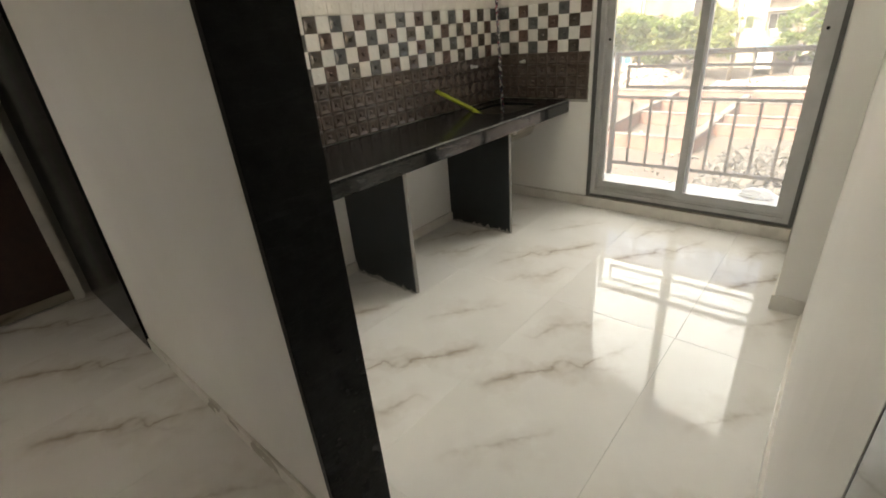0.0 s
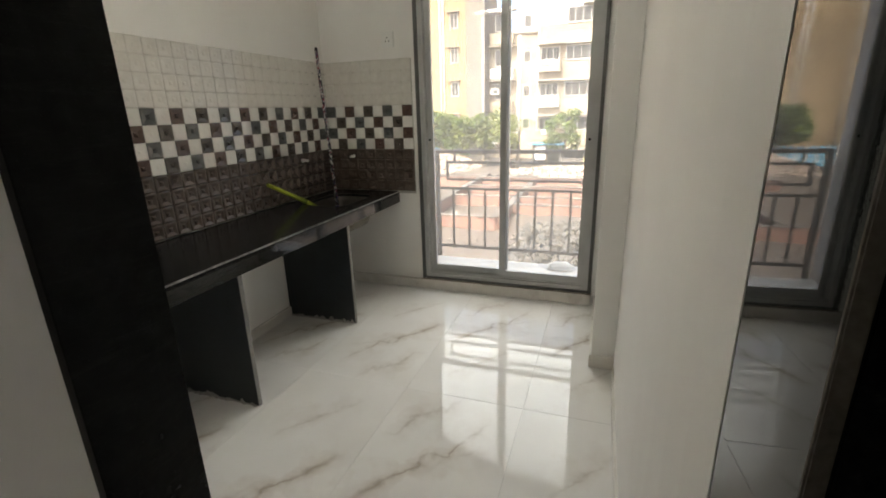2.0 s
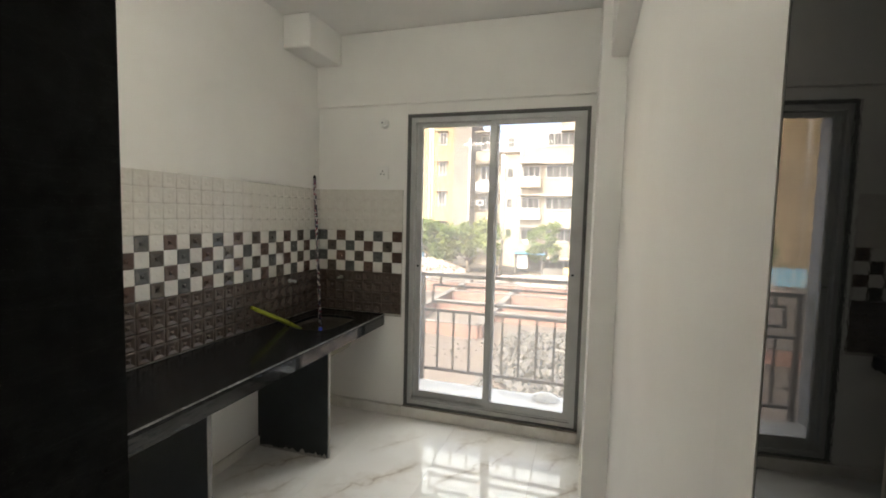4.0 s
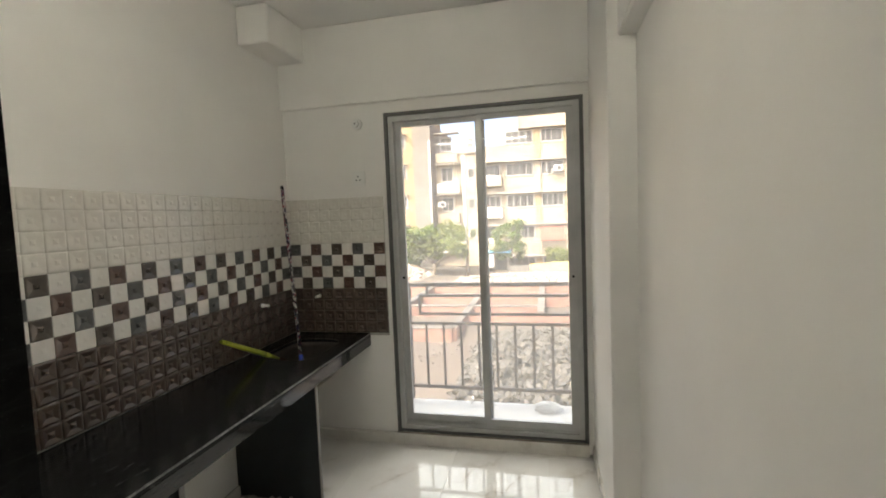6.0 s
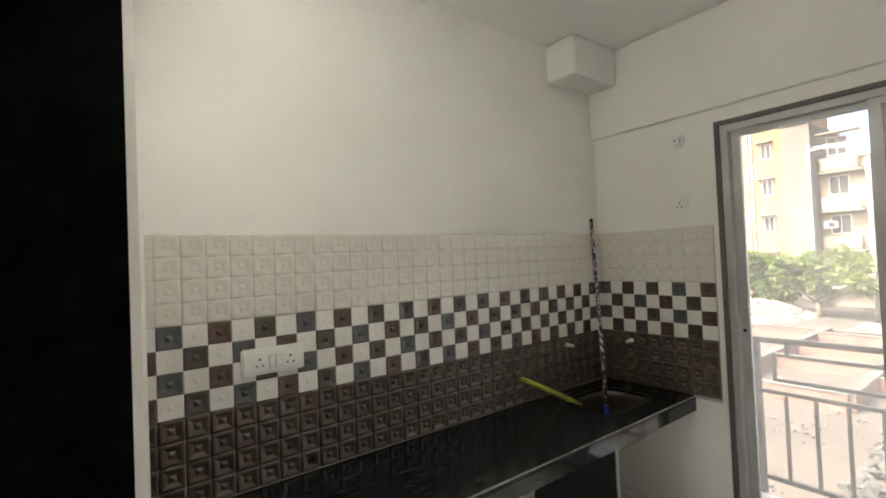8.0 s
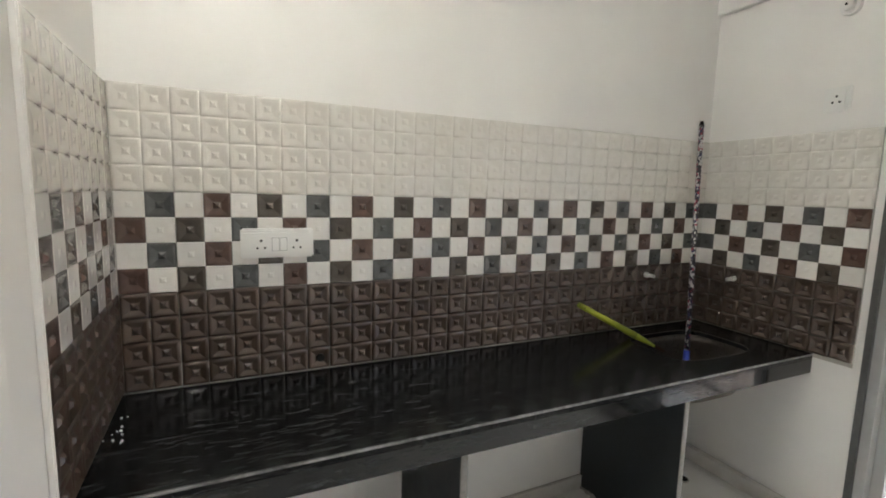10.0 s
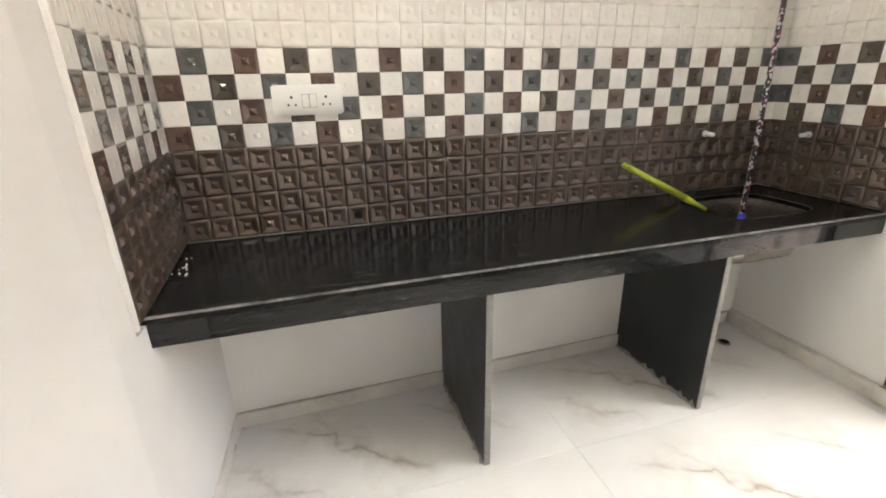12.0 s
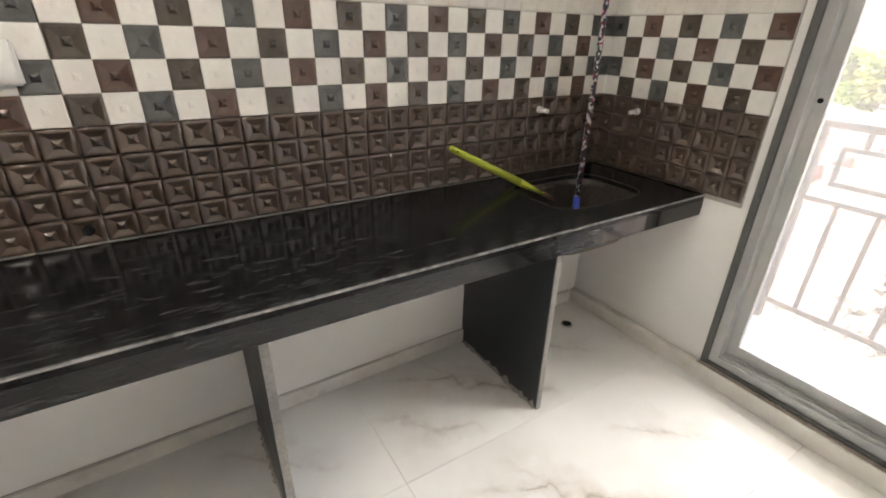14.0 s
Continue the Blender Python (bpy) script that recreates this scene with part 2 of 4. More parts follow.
# ---- mesh tools ----
def box(bm, lo, hi, bevel=0.0):
    """Adds a box between two corners, its edges rounded by bevel."""
    lo, hi = [min(a, b) for a, b in zip(lo, hi)], [max(a, b) for a, b in zip(lo, hi)]
    v = [bm.verts.new((x, y, z)) for x in (lo[0], hi[0]) for y in (lo[1], hi[1]) for z in (lo[2], hi[2])]
    faces = [bm.faces.new([v[i] for i in q]) for q in ((0, 1, 3, 2), (4, 6, 7, 5), (0, 4, 5, 1), (2, 3, 7, 6), (0, 2, 6, 4), (1, 5, 7, 3))]
    if bevel:
        edges = list({e for f in faces for e in f.edges})
        bmesh.ops.bevel(bm, geom=edges, offset=bevel, segments=2, affect="EDGES", clamp_overlap=True)
    return bm


def boxes(*pairs, bevel=0.0):
    bm = bmesh.new()
    for lo, hi in pairs:
        box(bm, lo, hi, bevel)
    return bm


def tube(bm, a, b, ra, rb=None, sides=16, caps=True):
    """Adds a round bar from a to b."""
    a, b, rb = Vector(a), Vector(b), ra if rb is None else rb
    turn = (b - a).to_track_quat("Z", "Y").to_matrix()
    rings = []
    for centre, r in ((a, ra), (b, rb)):
        rings.append([bm.verts.new(centre + turn @ Vector((r * math.cos(k * math.tau / sides), r * math.sin(k * math.tau / sides), 0))) for k in range(sides)])
    for k in range(sides):
        face = bm.faces.new((rings[0][k], rings[0][(k + 1) % sides], rings[1][(k + 1) % sides], rings[1][k]))
        face.smooth = True
    if caps:
        bm.faces.new(rings[0][::-1])
        bm.faces.new(rings[1])
    return bm


def prism(points, z0, z1):
    """An upright block on a plan of corner points."""
    bm = bmesh.new()
    low, high = [[bm.verts.new((x, y, z)) for x, y in points] for z in (z0, z1)]
    n = len(points)
    for k in range(n):
        bm.faces.new((low[k], low[(k + 1) % n], high[(k + 1) % n], high[k]))
    bm.faces.new(low)
    bm.faces.new(high)
    return bm


def mesh_of(name, bm, *mats):
    bmesh.ops.recalc_face_normals(bm, faces=bm.faces)
    data = bpy.data.meshes.new(name)
    bm.to_mesh(data)
    bm.free()
    for m in mats:
        data.materials.append(m)
    return data


def part(name, bm, material, parent, label=""):
    ob = new(name, mesh_of(name, bm, *(material if isinstance(material, (list, tuple)) else (material,))))
    ob.parent = parent
    return tagged(ob, label)


def thing(name, label, category, place=(0, 0, 0), group="", kind=""):
    ob = new(name)
    ob.empty_display_size = 0.05
    ob.location = place
    return tagged(ob, label, category, group, kind)


def structure(name, bm, material, label, category):
    ob = new(name, mesh_of(name, bm, *(material if isinstance(material, (list, tuple)) else (material,))))
    return tagged(ob, label, category, kind="structure")


# ---- the plan ----
CELL = 0.0755                      # one square of the wall tiles
WALL_W, FACE_W = -2.450, -2.437     # face of the doorway wall at the jamb and beside the tiles
WEST, EAST = -2.432, 0.060         # tile faces of the two end walls
TOP = 2.72                         # ceiling
CHECK = 1.317                      # top of the chequered band
E8 = EAST + 0.008                  # plaster face of the balcony wall
SOUTH = -2.068                     # right wall of the kitchen
COLUMN = -1.963
HALL = -2.598                      # hall face of the doorway wall
JAMB_L, JAMB_R = -1.267, -2.151
LOW = -0.024                       # floor level, below the datum of the wall tiles
DOOR_L, DOOR_R, SILL, HEAD = -0.710, -1.931, 0.053, 2.140
COUNTER, FRONT = 0.715, -0.548

structure("wall_north", boxes(((-2.4785, 0.008, -0.1), (0.19, 0.16, TOP))), PAINT, "white painted plaster wall behind the counter", "wall")
structure("wall_east", boxes(
    ((E8, 0.008, -0.1), (0.19, DOOR_L, TOP)),
    ((E8, DOOR_L, -0.1), (0.19, DOOR_R, SILL)),
    ((E8, DOOR_L, HEAD), (0.19, DOOR_R, TOP)),
    ((E8, DOOR_R, -0.1), (0.19, -2.2, TOP))), PAINT, "white painted wall round the balcony door", "wall")


def side_wall(lift):
    """The line of the side wall in plan, which bends gently towards the doorway."""
    return [(x, SOUTH - 0.006 + lift - 0.0752 * ((-0.755 - x) / 1.575) ** 5) for x in [-0.757 - 1.553 * k / 16 for k in range(17)]]


structure("wall_south", prism([(E8, SOUTH - 0.006)] + side_wall(0.0) + [(-2.311, -2.25), (E8, -2.25)], -0.1, TOP), PAINT, "plain white painted kitchen side wall", "wall")
structure("column", boxes(((-0.755, COLUMN, -0.1), (E8 - 0.001, SOUTH - 0.03, TOP - 0.001)), bevel=0.006), PAINT, "white plastered column in the corner beside the balcony door", "column")
structure("beam_south", boxes(((-2.305, -2.003, 2.155), (-0.757, SOUTH - 0.09, TOP - 0.002)), bevel=0.006), PAINT, "white plastered beam along the side wall", "beam")
structure("beam_east", boxes(((EAST - 0.026, 0.006, 2.212), (E8 - 0.0005, COLUMN - 0.04, TOP - 0.003)), bevel=0.004), PAINT, "white plastered lintel band over the balcony door", "beam")
structure("beam_stub", boxes(((-0.362, 0.0075, 2.5), (EAST - 0.030, -0.195, TOP - 0.004)), bevel=0.006), PAINT, "short white beam stub in the ceiling corner", "beam")
structure("wall_west", boxes(
    ((HALL, 0.008, 2.12), (FACE_W, JAMB_R - 0.029, TOP)),
    ((-2.51, JAMB_R - 0.030, -0.1), (-2.312, -2.6, TOP))), PAINT, "white painted wall with the kitchen doorway", "wall")
structure("wall_west_side", prism([(HALL, 0.008), (FACE_W, 0.008), (FACE_W, -0.6046), (-2.4115, -0.6050), (-2.4115, -0.72), (WALL_W, -1.12), (WALL_W, JAMB_L + 0.021), (HALL, JAMB_L + 0.021)], -0.1, 2.1195), PAINT, "white painted wall between the tiles and the doorway", "wall")
structure("wall_foot", prism([(FACE_W - 0.003, 0.0075), (-2.374, 0.0075), (-2.4120, -0.60), (-2.4120, -0.6040), (FACE_W - 0.003, -0.6040)], -0.1, COUNTER - 0.0215), PAINT, "white plastered thicker wall foot under the counter end", "wall")
structure("wall_foot_north", prism([(-2.38, 0.0074), (E8 - 0.001, 0.0074), (E8 - 0.001, -0.0105), (-2.38, -0.0512)], -0.1, COUNTER - 0.0215), PAINT, "white plastered thicker wall foot under the counter", "wall")
structure("ceiling", boxes(((-5.2, 1.4, TOP), (0.19, -4.3, TOP + 0.12))), CEILING_PAINT, "white painted flat ceiling", "ceiling")
structure("hall_walls", boxes(
    ((-5.2, 1.16, -0.1), (-2.45, 1.4, TOP)),
    ((-5.2, 1.16, -0.1), (-5.0, -4.3, 1.35)), ((-5.2, 1.16, 1.75), (-5.0, -4.3, TOP)),
    # unseen gap added in this wall to let light into the hall
    ((-5.2, 1.16, 1.35), (-5.0, 0.60, 1.75)), ((-5.2, 0.0, 1.35), (-5.0, -4.3, 1.75)),
    ((-5.0, -4.1, -0.1), (-2.35, -4.3, TOP)),
    ((HALL, 1.16, -0.1), (-2.4795, 0.0085, TOP)),
    ((-2.51, -2.6, -0.1), (-2.35, -4.1, TOP))), PAINT, "white painted hall walls", "wall")


# ---- floor ----
floor = structure("floor", boxes(((-5.2, 1.4, -0.15), (0.19, -4.3, LOW - 0.004))), FLOOR_GROUT, "glossy white marble-look floor tiles with brown veins", "floor")
FLOOR_X, FLOOR_Y, TILE_X, TILE_Y = -1.21, -1.69, 1.20, 0.57


def floor_tile_mesh(width):
    bm = boxes(((0.0005, 0.0005, -0.009), (width - 0.0005, TILE_Y - 0.0005, 0.0)), bevel=0.0005)
    return mesh_of("floor_tile", bm, MARBLE)


def lay_floor():
    whole, cut = floor_tile_mesh(TILE_X), floor_tile_mesh(0.19)
    for i in range(-4, 2):
        for j in range(-5, 6):
            x, y = FLOOR_X + i * TILE_X, FLOOR_Y + j * TILE_Y
            if y > 1.2 or y < -4.7:
                continue
            ob = new("floor_tile", cut if i == 1 else whole)
            ob.parent = floor
            ob.location = (x, y, LOW)


# ---- wall tiles: each is a moulded tile of six by four squares ----
def cell(bm, x, z, w, h, style, slot):
    """One moulded square; the tile lies in the xz plane and faces -y."""
    def ring(inset, depth):
        return [bm.verts.new(p) for p in ((x + inset, -depth, z + inset), (x + w - inset, -depth, z + inset), (x + w - inset, -depth, z + h - inset), (x + inset, -depth, z + h - inset))]

    steps = {"stud": ((0.0, 0.0000), (0.0008, 0.0045), (0.0026, 0.0082), (0.0056, 0.0104), (0.0090, 0.0108), (0.0130, 0.0096), (0.0250, 0.0046), (0.0275, 0.0050), (0.0330, 0.0112), (0.0352, 0.0124)),
             "check": ((0.0, 0.0046), (0.0010, 0.0076), (0.0070, 0.0082), (0.0120, 0.0074), (0.0262, 0.0046), (0.0282, 0.0050), (0.0334, 0.0102), (0.0354, 0.0112)),
             "pillow": ((0.0, 0.0058), (0.0014, 0.0073), (0.0040, 0.0084), (0.0080, 0.0088), (0.0140, 0.0086), (0.0260, 0.0077), (0.0280, 0.0077), (0.0338, 0.0087), (0.0356, 0.0089)),
             "flat": ((0.0, 0.0068), (0.0015, 0.0080), (0.0260, 0.0078), (0.0285, 0.0078), (0.0345, 0.0086))}[style]
    k = min(w, h) / CELL
    rings = [ring(a * k, d) for a, d in steps]
    faces = []
    for step, (a, b) in enumerate(zip(rings, rings[1:])):
        for q in range(4):
            faces.append(bm.faces.new((a[q], a[(q + 1) % 4], b[(q + 1) % 4], b[q])))
            faces[-1].smooth = style in ("stud", "pillow") and step < 3
    faces.append(bm.faces.new(rings[-1]))
    for f in faces:
        f.material_index = slot


def moulded_tile(band, first, count, flip=0, widen=0.0):
    """A tile or a cut piece of one: band 0 cream, 1 chequered, 2 brown; columns first to first + count of the pattern."""
    bm = bmesh.new()
    gap = 0.0008
    for c in range(count):
        w = CELL + (widen if c == count - 1 else 0.0)
        for r in range(4):
            x0, z0 = c * CELL + (gap if c == 0 else 0), (3 - r) * 0.075 + (gap if r == 3 else 0)
            ww = w - (gap if c == 0 else 0) - (gap if c == count - 1 else 0)
            hh = 0.075 - (gap if r in (0, 3) else 0)
            col = first + c
            if band == 0:
                cell(bm, x0, z0, ww, hh, "pillow", 0)
            elif band == 2:
                cell(bm, x0, z0, ww, hh, "stud", 1)
            elif (col + r + flip) % 2 == 0:
                cell(bm, x0, z0, ww, hh, "flat", 2)
            else:
                cell(bm, x0, z0, ww, hh, "check", 3 + ((col + r) // 2 + r) % 3)
    total = count * CELL + widen
    box(bm, (gap, -0.0004, gap), (total - gap, 0.0, 0.3 - gap))
    return mesh_of("wall_tile", bm, CREAM, BROWN, IVORY, SLATE, RUSSET, UMBER)


def tile_run(parent, cuts, matrix, flip=0, widen=0.0):
    """Lays three bands of tiles; cuts: the numbers of columns of the pieces, in order."""
    made = {}
    for band in range(3):
        at = 0
        for k, count in enumerate(cuts):
            wide = widen if k == len(cuts) - 1 else 0.0
            key = (band, at % 6, count, wide)
            if key not in made:
                made[key] = moulded_tile(band, at, count, flip, wide)
            ob = new("wall_tile", made[key])
            ob.parent = parent
            ob.matrix_local = matrix @ Matrix.Translation((at * CELL, 0, CHECK - 0.3 * band))
            at += count


def backsplash():
    tiles = thing("backsplash", "cream, chequered and brown moulded wall tiles above the counter", "wall tiles", kind="structure")
    bed = boxes(((WEST - 0.0075, 0.0078, 0.70), (EAST + 0.0075, 0.0005, CHECK + 0.299)),
                ((EAST + 0.0005, 0.0005, 0.70), (EAST + 0.0078, -0.680, CHECK + 0.299)),
                )
    part("tile_bed", bed, GROUT, tiles)
    part("tile_bed", prism([(FACE_W + 0.0002, 0.0003), (-2.4268, 0.0003), (-2.4090, -0.604), (FACE_W + 0.0002, -0.604)], COUNTER + 0.0005, CHECK + 0.299), GROUT, tiles)
    tile_run(tiles, (2, 6, 6, 6, 6, 6), Matrix.Translation((-32 * CELL, 0.0005, 0)), 0, EAST - 0.001)
    for low, mat in ((CHECK - 0.6, BROWN), (CHECK - 0.3, IVORY), (CHECK, CREAM)):
        part("corner_strip", boxes(((WEST, 0.0, low + 0.001), (-32 * CELL - 0.001, -0.0085, low + 0.299)), bevel=0.001), mat, tiles)
    tile_run(tiles, (3, 6), Matrix.Translation((EAST + 0.0005, 0, 0)) @ pose(0, 0, 0, 0, 0, -90), 1)
    tile_run(tiles, (2, 6), Matrix.Translation((-2.4085, -8 * CELL, 0)) @ pose(0, 0, 0, 0, 0, 91.7), 0)
    edge = boxes(((-2.4113, -8 * CELL - 0.0012, COUNTER - 0.004), (-2.3985, -8 * CELL - 0.010, CHECK + 0.301)), bevel=0.0025)
    bead = boxes(((WEST + 0.010, -0.0005, COUNTER + 0.0003), (EAST - 0.010, -0.0120, COUNTER + 0.0022)), bevel=0.0008)
    part("grout_bead", bead, CUT_STONE, tiles, "thin pale grout bead along the counter")
    part("edge_trim", edge, PAINT, tiles, "white plastered tile edge")


# ---- skirting, sill and granite jambs ----
def skirting():
    s = thing("baseboard", "pale marble skirting along the foot of the walls", "baseboard", kind="structure")

    def foot(x):
        return -0.012 + 0.0165 * x

    for x0, x1 in ((-2.372, -1.571), (-1.569, -0.691), (-0.689, E8 - 0.04)):
        part("skirting_piece", prism([(x0, foot(x0)), (x1, foot(x1)), (x1, foot(x1) - 0.012), (x0, foot(x0) - 0.012)], LOW, 0.036), SKIRT, s)
        # thin joint strip on top of the skirting, uneven from dark to pale
        part("dirty_joint", prism([(x0, foot(x0) + 0.001), (x1, foot(x1) + 0.001), (x1, foot(x1) - 0.0022), (x0, foot(x0) - 0.0022)], 0.0362, 0.0388), DARK_JOINT, s, "dark joint above the skirting")
    runs = [((E8 - 0.0005, -0.012, LOW), (0.036, DOOR_L + 0.01, 0.042)), ((E8 - 0.0005, DOOR_L + 0.009, LOW), (0.034, DOOR_R, 0.050)),
            ((-0.755, COLUMN - 0.0, LOW), (-0.766, SOUTH - 0.006, 0.048)), ((-0.766, COLUMN + 0.011, LOW), (EAST - 0.009, COLUMN, 0.048)),
            ((WALL_W, -1.124, LOW), (WALL_W + 0.010, JAMB_L + 0.021, 0.036)),
            ((HALL, 0.19, LOW), (HALL - 0.010, JAMB_L + 0.005, 0.040))]
    for lo, hi in runs:
        part("skirting_piece", boxes((lo, hi), bevel=0.0025), SKIRT, s)
    part("skirting_piece", prism([(-2.376, 0.007), (-2.364, 0.007), (-2.401, -0.60), (-2.401, -0.722), (WALL_W + 0.010, -1.123), (WALL_W - 0.001, -1.123), (-2.413, -0.715), (-2.413, -0.60)], LOW, 0.036), SKIRT, s)
    part("threshold_dirt", boxes(((0.056, DOOR_L + 0.005, 0.0503), (0.0375, DOOR_R + 0.002, 0.0522)), bevel=0.0006), THRESHOLD_DIRT, s, "brown dusty cement on the threshold")
    part("dirty_joint", boxes(((E8 - 0.0004, 0.0, 0.0422), (E8 - 0.0020, DOOR_L + 0.01, 0.0440))), DARK_JOINT, s, "dark joint above the skirting")
    part("skirting_piece", prism([p for p in side_wall(0.010) if p[0] < -0.766] + [p for p in side_wall(-0.004)[::-1] if p[0] < -0.766], LOW, 0.040), SKIRT, s)


def doorway():
    d = thing("door_1", "kitchen doorway lined with polished black granite", "doorway", kind="structure")
    part("left_jamb", boxes(((-2.616, JAMB_L, LOW), (WALL_W + 0.003, JAMB_L + 0.02, 2.10)), bevel=0.0015), JAMB_STONE, d)
    part("right_jamb", prism([(-2.3115, JAMB_R + 0.0050), (-2.534, JAMB_R - 0.0055), (-2.534, JAMB_R - 0.027), (-2.3115, JAMB_R - 0.027)], LOW, 2.10), JAMB_GRANITE, d, "mirror-polished black granite jamb")
    part("jamb_edge", boxes(((-2.542, JAMB_R - 0.002, LOW), (-2.5345, JAMB_R - 0.021, 2.10)), bevel=0.002), RAW_EDGE, d, "rough sawn granite edge")
    part("jamb_face", boxes(((-2.541, JAMB_R - 0.0215, LOW), (-2.5105, -2.59, 2.10)), bevel=0.002), JAMB_STONE, d)
    part("head", boxes(((-2.616, JAMB_L + 0.0195, 2.1005), (WALL_W + 0.003, JAMB_R, 2.12)), bevel=0.0015), GRANITE, d)


# ---- balcony door ----
def balcony_door():
    d = thing("window_1", "grey aluminium sliding balcony door with two glass leaves", "sliding door", (0.025, 0, 0), kind="structure")
    L, R = DOOR_L, DOOR_R
    s = 0.022
    part("surround", boxes(((0.030, L, SILL), (0.16, L - s, HEAD)), ((0.030, R, SILL), (0.16, R + s, HEAD)), ((0.031, L - s, HEAD), (0.16, R + s, HEAD - s)), ((0.031, L - s, SILL), (0.16, R + s, SILL + 0.012))), DARK_SEAL, d, "dark grey stone surround")
    l, r, b, t = L - s, R + s, SILL + 0.012, HEAD - s
    f = 0.032
    part("window_frame", boxes(((0.046, l, b), (0.14, l - f, t)), ((0.046, r, b), (0.14, r + f, t)), ((0.047, l - f, t), (0.14, r + f, t - f)), ((0.047, l - f, b), (0.14, r + f, b + 0.03))), ALUMINIUM, d)
    for k in range(3):
        part("track", boxes(((0.060 + 0.028 * k, l - f, b + 0.03), (0.064 + 0.028 * k, r + f, b + 0.042))), ALUMINIUM, d)
    mid = -1.318
    for x, a, c in ((0.094, l - f + 0.004, mid - 0.028), (0.064, mid + 0.028, r + f - 0.004)):
        leaf = part("leaf", boxes(((x, a, b + 0.034), (x + 0.026, a - 0.042, t - 0.02)), ((x, c + 0.046, b + 0.034), (x + 0.026, c, t - 0.02)),
                                  ((x + 0.001, a - 0.042, b + 0.034), (x + 0.025, c + 0.046, b + 0.088)), ((x + 0.001, a - 0.042, t - 0.02), (x + 0.025, c + 0.046, t - 0.062)), bevel=0.002), ALUMINIUM, d)
        glass = part("pane", boxes(((x + 0.011, a - 0.040, b + 0.086), (x + 0.015, c + 0.044, t - 0.060))), PANE, leaf, "clear glass pane")
        glass.visible_shadow = False
        y = a - 0.021 if x > 0.08 else c + 0.021
        lock = bmesh.new()
        tube(lock, (x - 0.004, y, 1.075), (x + 0.002, y, 1.075), 0.008)
        part("lock", lock, SLOT, leaf, "small dark lock button")


# ---- counter ----
def mortar_bead(x, out_way):
    """An uneven bead of mortar along one side of a support slab's foot, one joined strip."""
    bm = bmesh.new()
    rng = random.Random(int(abs(x) * 1000) + 7 * (out_way > 0))
    count = 34
    rows = []
    for k in range(count + 1):
        y = -0.512 + 0.502 * k / count
        out, high = 0.003 + 0.012 * rng.random() ** 2, 0.005 + 0.028 * rng.random() ** 2
        rows.append([bm.verts.new((x + out_way * dx, y, LOW + dz)) for dx, dz in ((0.0, 0.0), (out, 0.0), (out * 0.55, high * 0.5), (0.0008, high), (0.0, high))])
    for a, b in zip(rows, rows[1:]):
        for q in range(5):
            bm.faces.new((a[q], a[(q + 1) % 5], b[(q + 1) % 5], b[q]))
    bm.faces.new(rows[0])
    bm.faces.new(rows[-1])
    return bm


def counter():
    c = thing("kitchen_counter", "black granite kitchen counter on granite slab supports", "counter")
    sx, sy, a, b = -0.335, -0.275, 0.225, 0.165
    bm = bmesh.new()
    x0, x1, y0, y1, z0, z1 = WEST + 0.001, EAST - 0.001, FRONT, -0.006, COUNTER - 0.02, COUNTER
    turns = sorted([math.tau * k / 48 for k in range(48)] + [math.atan2(y - sy, x - sx) % math.tau for x in (x0, x1) for y in (y0, y1)])
    n = len(turns)
    inner, outer = [], []
    for t in turns:
        cx, cy = math.cos(t), math.sin(t)
        inner.append((sx + a * math.copysign(abs(cx) ** 0.5, cx), sy + b * math.copysign(abs(cy) ** 0.5, cy)))
        m = min(((x1 if cx > 0 else x0) - sx) / cx if abs(cx) > 1e-6 else 9, ((y1 if cy > 0 else y0) - sy) / cy if abs(cy) > 1e-6 else 9)
        outer.append((sx + cx * m, sy + cy * m))
    rings = [[bm.verts.new((*p, z)) for p in ps] for ps, z in ((inner, z0), (inner, z1), (outer, z1), (outer, z0))]
    for p, q in zip(rings, rings[1:] + rings[:1]):
        for k in range(n):
            bm.faces.new((p[k], p[(k + 1) % n], q[(k + 1) % n], q[k]))
    part("worktop", bm, GRANITE, c)
    part("fascia", boxes(((x0, FRONT - 0.001, COUNTER - 0.083), (x1, FRONT + 0.019, COUNTER - 0.0205)), bevel=0.002), FASCIA_STONE, c)
    part("edge_bead", boxes(((x0, FRONT - 0.0025, COUNTER - 0.009), (x1, FRONT + 0.003, COUNTER + 0.0005)), bevel=0.0025), WORN_EDGE, c, "chipped pale front edge")
    lip = bmesh.new()
    for p, q in zip(inner, inner[1:] + inner[:1]):
        tube(lip, (*p, z1 - 0.001), (*q, z1 - 0.001), 0.0016, sides=6, caps=False)
    part("cutout_edge", lip, RAW_EDGE, c, "dull ground edge of the sink cutout")
    for x in (-1.531, -0.635):
        leg = part("support_slab", boxes(((x, -0.520, LOW), (x - 0.02, -0.006, COUNTER - 0.021)), bevel=0.002), SUPPORT_STONE, c)
        for side, way in ((x, 1), (x - 0.02, -1)):
            part("mortar", mortar_bead(side, way), CONCRETE_RIM, leg, "crumbly pale mortar line at the foot")
        part("slab_edge", boxes(((x + 0.001, -0.523, LOW), (x - 0.021, -0.5195, COUNTER - 0.0215)), bevel=0.001), CUT_STONE, leg, "rough pale sawn edge")
    return sx, sy, a, b


